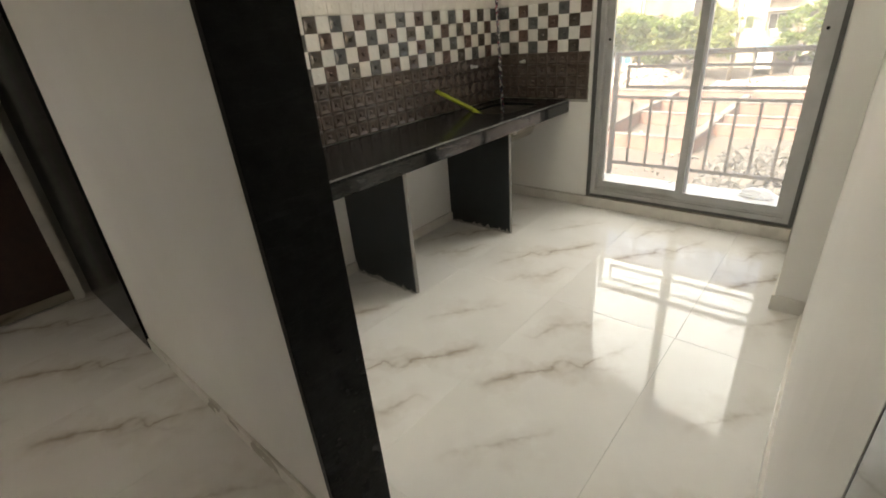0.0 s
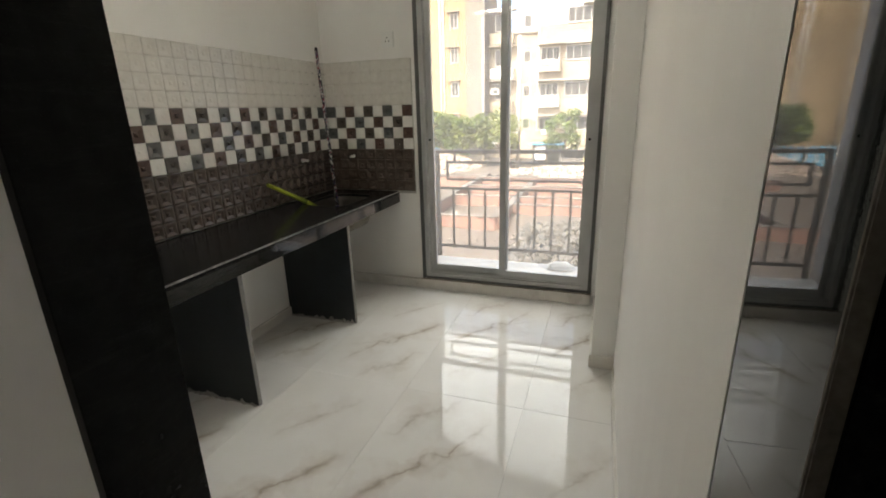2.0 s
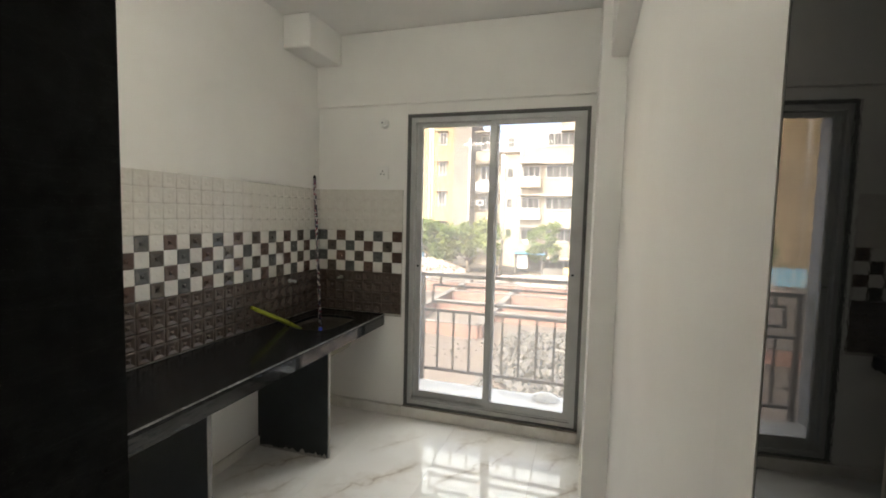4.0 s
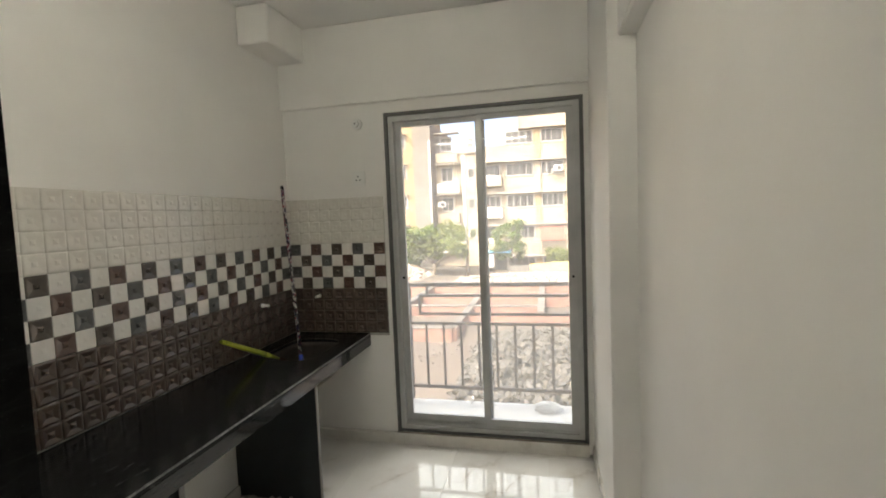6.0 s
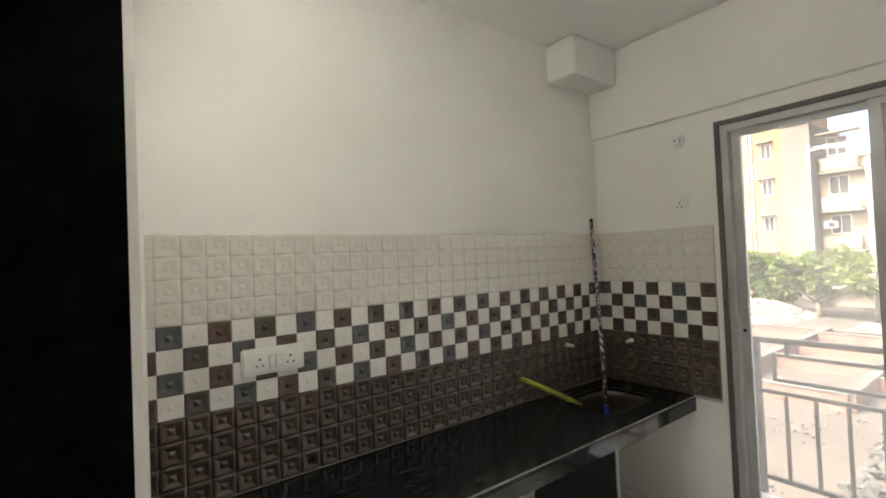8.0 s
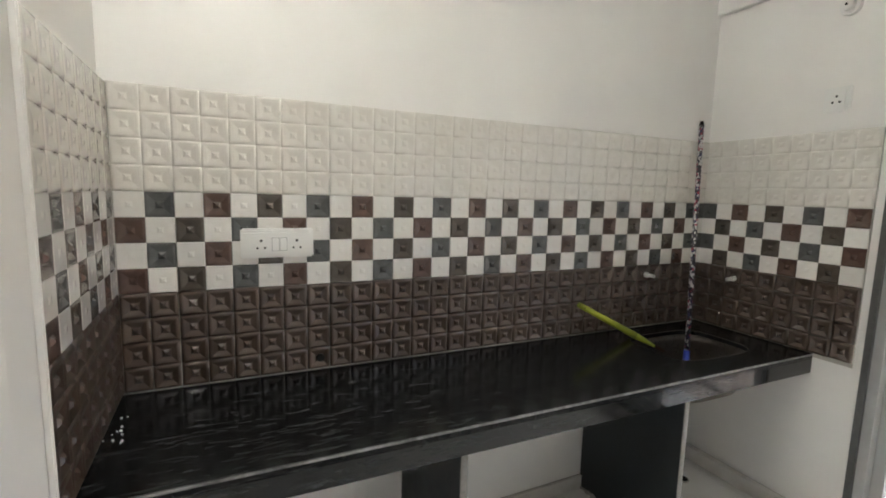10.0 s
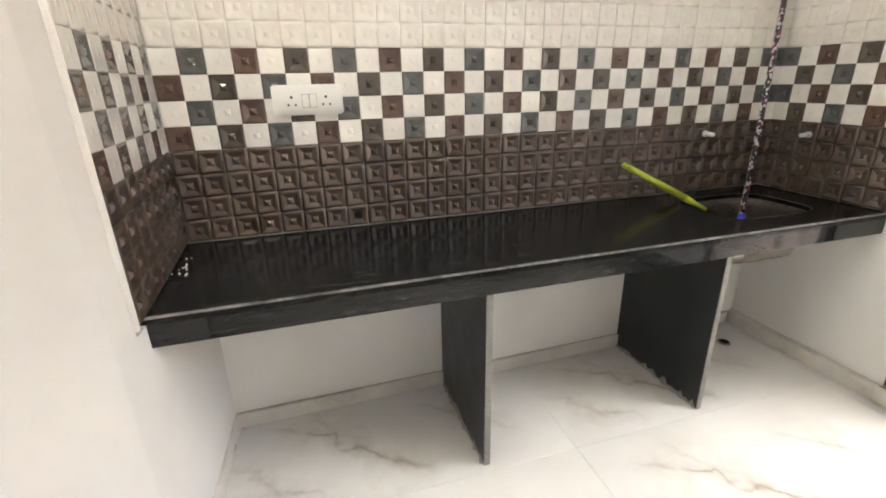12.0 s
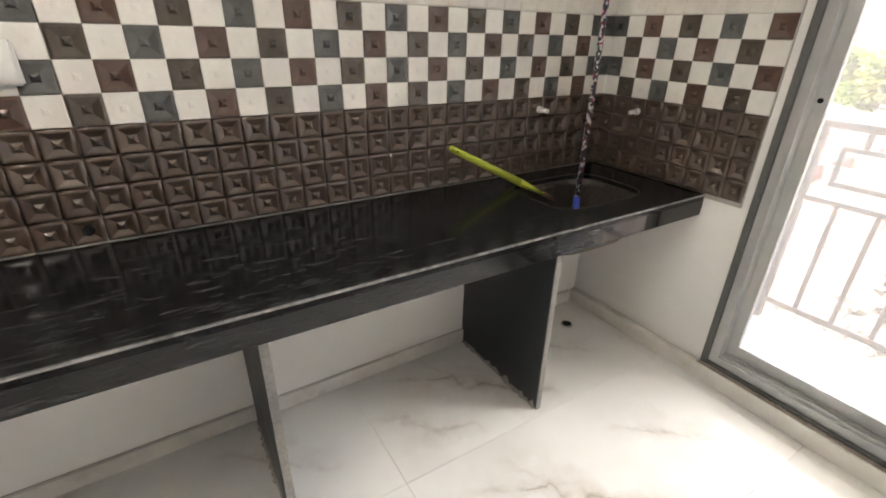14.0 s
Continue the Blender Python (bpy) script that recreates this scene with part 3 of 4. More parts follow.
def sink_bowl(sx, sy, a, b, drop):
    bm = bmesh.new()
    n, rings = 48, []
    for grow, z in ((1.08, COUNTER - 0.0205), (1.0, COUNTER - 0.021), (0.985, COUNTER - 0.05), (0.95, COUNTER - 0.14), (0.86, COUNTER - 0.185), (0.62, COUNTER - 0.198), (0.16, COUNTER - 0.203)):
        ring = []
        for k in range(n):
            t = math.tau * k / n
            ring.append(bm.verts.new((sx + grow * a * math.copysign(abs(math.cos(t)) ** 0.5, math.cos(t)), sy + grow * b * math.copysign(abs(math.sin(t)) ** 0.5, math.sin(t)), z - drop)))
        rings.append(ring)
    for p, q in zip(rings, rings[1:]):
        for k in range(n):
            f = bm.faces.new((p[k], p[(k + 1) % n], q[(k + 1) % n], q[k]))
            f.smooth = True
    bm.faces.new(rings[-1])
    return bm


def sink(sx, sy, a, b):
    s = thing("kitchen_sink", "stainless steel bowl sink under the granite counter", "sink")
    # Bowl is coloured darker and shell paler for what each one mirrors
    for name, swell, drop, mat, label in (("bowl", 1.0, 0.0, SINK_DARK, "steel bowl coloured dark for the tiles it mirrors"), ("shell", 1.012, 0.0025, STEEL, "outer skin in paler steel")):
        part(name, sink_bowl(sx, sy, a * swell, b * swell, drop), mat, s, label)
    drain = bmesh.new()
    tube(drain, (sx, sy, COUNTER - 0.24), (sx, sy, COUNTER - 0.2035), 0.03, 0.045)
    part("drain", drain, STEEL, s)


# ---- fittings ----
def switchboard():
    s = thing("switch_socket_plate", "white plastic switch and socket plate on the tiles", "socket")
    x0, x1, z0, z1 = -2.090, -1.868, 1.114, 1.208
    part("plate", boxes(((x0, -0.006, z0), (x1, -0.024, z1)), bevel=0.005), PLASTIC, s)
    part("cover", boxes(((x0 + 0.006, -0.023, z0 + 0.012), (x1 - 0.006, -0.029, z1 - 0.012)), bevel=0.002), PLASTIC, s)
    for k in (0, 1):
        cx = -2.030 + 0.108 * k
        face = part("socket", boxes(((cx - 0.024, -0.0285, 1.132), (cx + 0.024, -0.031, 1.184)), bevel=0.0015), PLASTIC, s)
        for dx, dz, rr in ((0, 0.013, 0.0045), (-0.011, -0.010, 0.0036), (0.011, -0.010, 0.0036)):
            hole = bmesh.new()
            tube(hole, (cx + dx, -0.0302, 1.157 + dz), (cx + dx, -0.0316, 1.157 + dz), rr, sides=10)
            part("hole", hole, SLOT, face)
    for k in (0, 1):
        cx = -1.987 + 0.024 * k
        bm = boxes(((cx - 0.010, -0.0285, 1.138), (cx + 0.010, -0.034, 1.178)), bevel=0.002)
        rocker = part("rocker_switch", bm, PLASTIC, s)
        # Grey rim colours in the shadow line round each switch
        part("shadow_gap", boxes(((cx - 0.0115, -0.0280, 1.1365), (cx + 0.0115, -0.0294, 1.1795))), GAP_SHADE, rocker, "grey plate coloured as the gap's shadow round the switch")


def wall_socket():
    s = thing("wall_socket", "small white socket plate on the end wall", "socket", (0.025, 0, 0))
    part("plate", boxes(((0.043, -0.475, 1.69), (0.030, -0.565, 1.785)), bevel=0.004), PLASTIC, s)
    part("socket", boxes(((0.0305, -0.490, 1.705), (0.027, -0.550, 1.77)), bevel=0.002), PLASTIC, s)
    for dy, dz in ((0, 0.012), (-0.012, -0.010), (0.012, -0.010)):
        hole = bmesh.new()
        tube(hole, (0.0275, -0.52 + dy, 1.737 + dz), (0.0262, -0.52 + dy, 1.737 + dz), 0.0045, sides=10)
        part("hole", hole, SLOT, s)


def lamp_holder():
    s = thing("light_point", "round white batten light holder on the wall", "light holder", (0.025, 0, 0))
    bm = bmesh.new()
    tube(bm, (0.043, -0.525, 2.085), (0.026, -0.525, 2.085), 0.036, 0.033, 28)
    part("base", bm, PLASTIC, s)
    bm = bmesh.new()
    tube(bm, (0.027, -0.525, 2.085), (0.002, -0.525, 2.085), 0.022, 0.020, 24)
    part("holder", bm, PLASTIC, s)
    bm = bmesh.new()
    tube(bm, (0.0025, -0.525, 2.085), (0.0012, -0.525, 2.085), 0.005, 0.005, 12)
    part("contact", bm, SLOT, s)


def water_point(name, base, way):
    s = thing(name, "white capped water pipe stub in the brown tiles", "pipe stub", group="water points")
    base, way = Vector(base), Vector(way)
    bm = bmesh.new()
    tube(bm, base, base + way * 0.012, 0.014, 0.013)
    part("collar", bm, PLASTIC, s)
    bm = bmesh.new()
    tube(bm, base + way * 0.011, base + way * 0.05, 0.009, 0.0085)
    part("plug", bm, PLASTIC, s)


def brush():
    s = thing("hand_brush", "lime green handled brush leaning out of the sink", "brush")
    a, b = Vector((-0.791, -0.093, 0.881)), Vector((-0.372, -0.137, 0.664))
    way = (b - a).normalized()
    bm = bmesh.new()
    tube(bm, a, a + way * 0.006, 0.0085, 0.0112, 18)
    tube(bm, a + way * 0.006, a.lerp(b, 0.72), 0.0112, 0.0155, 18)
    tube(bm, a.lerp(b, 0.72), b, 0.0155, 0.0065, 18)
    part("handle", bm, LIME, s)
    bm = bmesh.new()
    side = way.cross(Vector((0, 0, 1))).normalized()
    tube(bm, a + way * 0.028 - side * 0.0118, a + way * 0.028 + side * 0.0118, 0.0035, sides=10)
    part("hanging_hole", bm, SLOT, s)
    bm = bmesh.new()
    rng = random.Random(4)
    up = side.cross(way)
    for k in range(60):
        p = b + side * rng.uniform(-0.010, 0.010) + up * rng.uniform(-0.007, 0.007)
        tube(bm, p, p + way * rng.uniform(0.050, 0.070) + side * rng.uniform(-0.008, 0.008), 0.0012, 0.0005, 5)
    part("bristles", bm, BRISTLE, s, "short brown bristles")


def wrapped_material():
    n = Nodes("patterned broom wrap")
    turn = n.add("ShaderNodeMapping", Scale=(120, 120, 85))
    n.link(n.place, turn.inputs["Vector"])
    cells = n.add("ShaderNodeTexVoronoi", Scale=1.0)
    n.link(turn.outputs[0], cells.inputs["Vector"])
    pick = n.tree.nodes.new("ShaderNodeSeparateColor")
    n.link(cells.outputs["Color"], pick.inputs[0])
    colour = n.ramp(pick.outputs[0], (0.0, (0.014, 0.010, 0.020)), (0.46, (0.03, 0.025, 0.09)), (0.60, (0.30, 0.02, 0.05)), (0.70, (0.62, 0.60, 0.59)))
    colour.node.color_ramp.interpolation = "CONSTANT"
    return n.set(colour, 0.3)


def broom_stick():
    s = thing("broom_stick", "patterned dark stick with a blue cap standing in the sink", "broom stick")
    a, b = Vector((-0.259, -0.221, 0.522)), Vector((-0.028, -0.014, 1.690))
    way = (b - a).normalized()
    bm = bmesh.new()
    tube(bm, a + way * 0.128, b, 0.0105, 0.0115, 16)
    part("shaft", bm, wrapped_material(), s)
    bm = bmesh.new()
    tube(bm, b - way * 0.002, b + way * 0.022, 0.0122, 0.008, 16)
    part("top_cap", bm, SLOT, s)
    bm = bmesh.new()
    tube(bm, a, a + way * 0.13, 0.0155, 0.0135, 16)
    part("cap", bm, BLUE, s, "blue plastic cap")


def tube_light():
    s = thing("tube_light", "lit white batten tube light high on the wall by the doorway", "light")
    x, y0, y1, z = FACE_W, -0.42, -1.52, 2.345
    part("housing", boxes(((x, y0, z - 0.022), (x + 0.030, y1, z + 0.022)), bevel=0.004), PLASTIC, s)
    for y in (y0 - 0.004, y1 - 0.018):
        part("end_cap", boxes(((x + 0.004, y + 0.001, z - 0.021), (x + 0.063, y + 0.021, z + 0.021)), bevel=0.004), PLASTIC, s)
    bm = bmesh.new()
    tube(bm, (x + 0.046, y0 - 0.006, z), (x + 0.046, y1 + 0.004, z), 0.0145, sides=20)
    part("tube", bm, GLOW, s, "glowing white tube")


def main_door():
    d = thing("door_2", "dark brown main door in a pale frame with a steel foot strip", "door", kind="structure")
    y = 1.155
    part("door_leaf", boxes(((-3.60, y, LOW + 0.01), (-2.70, y - 0.035, 2.05)), bevel=0.004), DOOR_WOOD, d)
    part("door_frame", boxes(((-2.70, y, LOW), (-2.648, y - 0.055, 2.12)), ((-3.675, y, LOW), (-3.60, y - 0.055, 2.12)), ((-3.60, y, 2.05), (-2.70, y - 0.055, 2.12)), bevel=0.004), SKIRT, d)
    part("kick_strip", boxes(((-3.60, y - 0.036, LOW + 0.01), (-2.70, y - 0.041, 0.045)), bevel=0.001), STEEL, d, "steel foot strip")
    part("side_cladding", boxes(((HALL, 0.19, LOW), (HALL - 0.012, y - 0.002, 2.12)), bevel=0.002), JAMB_STONE, d, "black granite cladding beside the door")


# ---- balcony ----
def balcony():
    structure("balcony_floor", boxes(((0.14, 0.3, -0.12), (0.60, -3.2, 0.055))), SLAB, "pale tiled balcony floor in bright light", "balcony")
    structure("balcony_roof", boxes(((0.19, 0.3, 2.20), (0.74, -3.2, 2.5))), PAINT, "white balcony slab overhead", "balcony")
    structure("balcony_side_wall", boxes(((0.19, -0.60, -0.12), (0.64, -0.50, 2.199))), PAINT, "white balcony side wall", "wall")
    r = thing("balcony_railing", "brown painted steel balcony railing with upright bars", "railing")
    x = 0.62
    def bar(name, lo, hi):
        part(name, boxes((lo, hi), bevel=0.003), RAIL_PAINT, r)
    far = -3.1
    bar("top_rail", (x - 0.02, -0.63, 0.935), (x + 0.02, far, 0.965))
    bar("loop_rail", (x - 0.010, -0.725, 0.855), (x + 0.010, far, 0.875))
    bar("loop_rail", (x - 0.010, -0.725, 0.715), (x + 0.010, far, 0.735))
    bar("loop_end", (x - 0.010, -0.725, 0.735), (x + 0.010, -0.745, 0.855))
    bar("middle_rail", (x - 0.0125, -0.66, 0.640), (x + 0.0125, far, 0.662))
    bar("bottom_rail", (x - 0.0125, -0.66, 0.140), (x + 0.0125, far, 0.165))
    bar("post", (x - 0.018, -0.633, 0.055), (x + 0.018, -0.665, 0.935))
    bar("short_post", (x - 0.010, -0.79, 0.875), (x + 0.010, -0.81, 0.935))
    y = -0.782
    while y > far:
        bar("upright", (x - 0.009, y - 0.009, 0.165), (x + 0.009, y + 0.009, 0.640))
        y -= 0.136


BUILDERS = [backsplash, skirting, doorway, balcony_door, balcony, main_door, switchboard, wall_socket, lamp_holder, tube_light, brush, broom_stick, lay_floor]
sink(*counter())
for build in BUILDERS:
    build()


def tile_hole():
    h = thing("pipe_hole", "dark drilled hole in the brown wall tiles", "hole")
    bm = bmesh.new()
    tube(bm, (-1.846, -0.0134, 0.757), (-1.846, -0.004, 0.757), 0.0135, sides=14)
    part("opening", bm, SLOT, h)


def floor_drain():
    d = thing("floor_drain", "open round drain pipe hole in the floor", "drain")
    bm = bmesh.new()
    tube(bm, (-0.147, -0.178, LOW + 0.0005), (-0.147, -0.178, LOW + 0.006), 0.030, 0.027, 20)
    part("rim", bm, CONCRETE_RIM, d)
    bm = bmesh.new()
    tube(bm, (-0.147, -0.178, LOW + 0.004), (-0.147, -0.178, LOW + 0.0068), 0.022, 0.022, 20)
    part("opening", bm, SLOT, d)


def cement_scraps():
    rng = random.Random(14)
    bm = bmesh.new()
    for x, y, r in ((0.55, -1.31, 0.010), (0.50, -1.05, 0.008), (0.565, -1.13, 0.012)):
        m = pose(x, y, 0.055 + r * 0.35, rng.uniform(0, 30), rng.uniform(0, 30), rng.uniform(0, 360))
        made = bmesh.ops.create_icosphere(bm, subdivisions=2, radius=r, matrix=m @ Matrix.Diagonal((1.5, 0.9, 0.55, 1)))
        for v in made["verts"]:
            v.co += Vector((rng.uniform(-1, 1), rng.uniform(-1, 1), rng.uniform(-1, 1))) * r * 0.12
    tagged(new("cement_scraps", mesh_of("cement_scraps", bm, PLASTIC)), "white lumps of cement on the bright balcony floor", "debris", kind="stuff")


def plastic_bag():
    rng = random.Random(31)
    bm = bmesh.new()
    bmesh.ops.create_icosphere(bm, subdivisions=4, radius=1.0)
    for v in bm.verts:
        n = v.co.normalized()
        crease = 0.30 * abs(noise.noise(n * 2.3)) + 0.16 * abs(noise.noise(n * 6.1 + Vector((3, 1, 2)))) + 0.06 * rng.uniform(-1, 1)
        p = n * (0.82 + crease)
        v.co = Vector((p.x * 0.055, p.y * 0.105, max(p.z, -0.55) * 0.042))
    ob = tagged(new("plastic_bag", mesh_of("plastic_bag", bm, PLASTIC)), "crumpled white plastic bag on the balcony floor", "bag")
    ob.location = (0.50, -1.69, 0.055 + 0.55 * 0.042)


plastic_bag()
tile_hole()
floor_drain()
cement_scraps()


def crumbs():
    rng = random.Random(9)
    bm = bmesh.new()
    for k in range(16):
        x, y, r = rng.uniform(-2.425, -2.36), rng.uniform(-0.32, -0.16), rng.uniform(0.002, 0.0055)
        m = pose(x, y, COUNTER + r * 0.6, rng.uniform(0, 90), rng.uniform(0, 90), rng.uniform(0, 90))
        bmesh.ops.create_icosphere(bm, subdivisions=1, radius=r, matrix=m @ Matrix.Diagonal((1, 0.7, 0.8, 1)))
    tagged(new("plaster_crumbs", mesh_of("plaster_crumbs", bm, PLASTIC)), "white plaster crumbs in the counter corner", "crumbs", kind="stuff")


crumbs()
water_point("water_point", (-0.315, -0.006, 0.970), (0, -1, 0))
water_point("water_point", (EAST - 0.006, -0.195, 0.965), (-1, 0, 0))


# ---- outside ----
EARTH = speckled("dry earth", (0.05, 0.039, 0.031), (0.105, 0.083, 0.066), 0.95, 1.4, 0.6, coarse=0.2)
OCHRE = speckled("weathered ochre render", (0.15, 0.1, 0.048), (0.33, 0.245, 0.142), 0.9, 1.4, 0.2, coarse=0.22)
BUFF = speckled("stained buff render", (0.185, 0.145, 0.1), (0.38, 0.325, 0.245), 0.9, 1.6, 0.2, coarse=0.3)
GREYWALL = speckled("weathered grey render", (0.1, 0.088, 0.075), (0.17, 0.152, 0.132), 0.9, 1.0, 0.2, coarse=0.2)
LEDGE = speckled("mould-stained concrete ledge", (0.17, 0.145, 0.12), (0.38, 0.34, 0.29), 0.95, 2.0, 0.3, coarse=0.5)
# Near-black put into flat panels for the unlit space behind them
UNLIT_PANEL = speckled("flat dark panel for an unlit opening", (0.014, 0.013, 0.012), (0.045, 0.042, 0.038), 0.3, 1.5)
GRILLE = speckled("pale window frame paint", (0.40, 0.38, 0.35), (0.55, 0.53, 0.50), 0.6, 3.0)
BRICK = speckled("red-brown brickwork", (0.11, 0.056, 0.043), (0.25, 0.134, 0.1), 0.95, 5.0, 0.5, coarse=0.9)
CONCRETE = speckled("rough concrete", (0.063, 0.0563, 0.0487), (0.147, 0.1323, 0.1176), 0.95, 3.0, 0.4, coarse=0.6)
STONE = speckled("dark broken stone", (0.0306, 0.0281, 0.0245), (0.0969, 0.0892, 0.079), 0.95, 2.0, 0.4)
DEBRIS = speckled("pale mixed rubble", (0.17, 0.119, 0.0935), (0.425, 0.357, 0.2975), 0.95, 1.5, 0.4)
TARP = speckled("blue plastic sheet", (0.05, 0.20, 0.33), (0.12, 0.36, 0.50), 0.5, 2.0)
YELLOW = speckled("yellow ochre wall paint", (0.42, 0.29, 0.10), (0.58, 0.43, 0.18), 0.9, 1.5)
BARK = speckled("grey-brown bark", (0.06, 0.045, 0.03), (0.15, 0.115, 0.08), 0.95, 6.0, 0.6)
CLOTH = speckled("faded red cloth", (0.30, 0.07, 0.05), (0.45, 0.14, 0.10), 0.9, 2.0)
WHITE = speckled("chalky white paint", (0.55, 0.54, 0.51), (0.72, 0.70, 0.66), 0.8, 2.0)
GROUND = -3.3


def leaf_material(name, dark, light):
    n = Nodes(name)
    pick = n.add("ShaderNodeNewGeometry").outputs["Random Per Island"]
    n.set(n.ramp(pick, (0.0, dark), (1.0, light)), 0.55)
    through_light, blend = n.tree.nodes.new("ShaderNodeBsdfTranslucent"), n.tree.nodes.new("ShaderNodeMixShader")
    through_light.inputs[0].default_value = (light[0] * 1.5, light[1] * 1.6, light[2], 1)
    blend.inputs[0].default_value = 0.45
    n.link(n.shader.outputs[0], blend.inputs[1])
    n.link(through_light.outputs[0], blend.inputs[2])
    n.link(blend.outputs[0], n.tree.nodes["Material Output"].inputs["Surface"])
    return n.mat


LEAF = leaf_material("green leaves", (0.0496, 0.0806, 0.0186), (0.1302, 0.1736, 0.0496))
LEAF_DRY = leaf_material("yellowish leaves", (0.0806, 0.1054, 0.0248), (0.1798, 0.1984, 0.0682))

bm = bmesh.new()
rng = random.Random(11)
steps = 56
grid = []
for i in range(steps + 1):
    row = []
    for j in range(steps + 1):
        x, y = -6 + 60 * i / steps, -28 + 62 * j / steps
        h = 0.0 if x < 2 else 0.28 * noise.noise((x * 0.35, y * 0.35, 1.0)) + 0.12 * noise.noise((x * 1.3, y * 1.3, 4.0))
        row.append(bm.verts.new((x, y, GROUND + h)))
    grid.append(row)
for i in range(steps):
    for j in range(steps):
        bm.faces.new((grid[i][j], grid[i + 1][j], grid[i + 1][j + 1], grid[i][j + 1])).smooth = True
rim = [bm.verts.new((x, y, GROUND - 0.35)) for x, y in ((-500, -700), (1200, -700), (1200, 700), (-500, 700))]
bm.faces.new(rim)
structure("ground", bm, EARTH, "dry rubble-strewn building ground below the balcony", "ground")
structure("house_wall", boxes(((0.14, 4, GROUND - 0.3), (0.50, -6, -0.125))), BUFF, "rendered house wall below the balcony", "wall")


def window(parent, x, y0, y1, z0, z1, bars=2):
    """A frame round a flat panel coloured dark for the unlit room, on a facade that faces -x."""
    w = part("window", boxes(((x - 0.01, y0, z0), (x + 0.02, y1, z1))), UNLIT_PANEL, parent)
    bm = bmesh.new()
    for lo, hi in (((x - 0.07, y0, z0), (x - 0.011, y1, z0 + 0.07)), ((x - 0.07, y0, z1 - 0.06), (x - 0.011, y1, z1)), ((x - 0.07, y0, z0 + 0.07), (x - 0.011, y0 + 0.07, z1 - 0.06)), ((x - 0.07, y1 - 0.07, z0 + 0.07), (x - 0.011, y1, z1 - 0.06))):
        box(bm, lo, hi)
    part("frame", bm, GRILLE, w)
    for k in range(1, bars):
        y = y0 + (y1 - y0) * k / bars
        part("mullion", boxes(((x - 0.06, y - 0.025, z0 + 0.07), (x - 0.011, y + 0.025, z1 - 0.06))), GRILLE, w)
    return w


def ledge(parent, x, y0, y1, z, out=0.55, thick=0.14):
    part("ledge", boxes(((x - out, y0, z), (x, y1, z + thick)), bevel=0.03), LEDGE, parent)


def cooler(parent, x, y, z):
    unit = part("air_conditioner", boxes(((x - 0.45, y - 0.38, z), (x, y + 0.38, z + 0.5)), bevel=0.03), WHITE, parent)
    part("grille", boxes(((x - 0.465, y - 0.28, z + 0.08), (x - 0.451, y + 0.10, z + 0.42))), UNLIT_PANEL, unit)


def pipe(parent, x, y, z0, z1):
    bm = bmesh.new()
    tube(bm, (x, y, z0), (x, y, z1), 0.06, sides=8)
    part("drain_pipe", bm, WHITE, parent)


def left_block():
    b = thing("apartment_building", "stained ochre apartment block with small windows and drain pipes", "building")
    part("wall", boxes(((40, 10.5, GROUND), (52, 34, 13.5))), OCHRE, b)
    for row in range(4):
        z = 2.5 + 2.9 * (row - 1)
        for y in (11.35, 19.6, 23.4):
            window(b, 39.99, y, y + 0.75 + 0.35 * (y > 14), z, z + 1.25, 2)
            ledge(b, 39.99, y - 0.15, y + 1.0 + 0.35 * (y > 14), z + 1.32, 0.4, 0.09)
    for y in (12.75, 13.05, 15.1, 15.5, 18.7, 22.6):
        pipe(b, 39.9, y, GROUND, 12.8)
    cooler(b, 39.99, 20.2, 4.6)
    part("parapet", boxes(((39.8, 10.45, 13.5), (52, 34, 14.3)), bevel=0.05), LEDGE, b)


def stair_tower():
    b = thing("stair_tower", "dark grey windowless stair tower between the blocks", "building")
    part("wall", boxes(((39.4, 8.75, GROUND), (50, 10.49, 10.4))), GREYWALL, b)
    part("parapet", boxes(((39.3, 8.70, 10.4), (50, 10.52, 10.6)), bevel=0.04), LEDGE, b)
    pipe(b, 39.3, 8.85, GROUND, 8.8)


def middle_block():
    b = thing("apartment_building", "recessed buff apartment block with shaded balconies", "building")
    part("wall", boxes(((41.2, 4.2, GROUND), (52, 8.74, 7.6))), BUFF, b)
    part("parapet", boxes(((41.0, 4.2, 7.6), (52, 8.74, 7.8)), bevel=0.04), LEDGE, b)
    for row in range(-1, 3):
        z = 2.0 + 2.9 * row
        window(b, 41.19, 7.0, 8.2, z + 0.1, z + 1.5, 2)
        window(b, 41.19, 4.9, 5.6, z + 0.3, z + 1.3, 1)
        ledge(b, 41.19, 6.2, 8.7, z + 1.7, 0.9, 0.12)
        part("balcony", boxes(((40.4, 6.4, z - 1.0), (41.19, 8.5, z - 0.1)), bevel=0.03), WHITE if row % 2 else BUFF, b)
    for y in (6.05, 5.9):
        pipe(b, 41.1, y, GROUND, 7.5)
    cooler(b, 41.0, 8.1, 2.55)


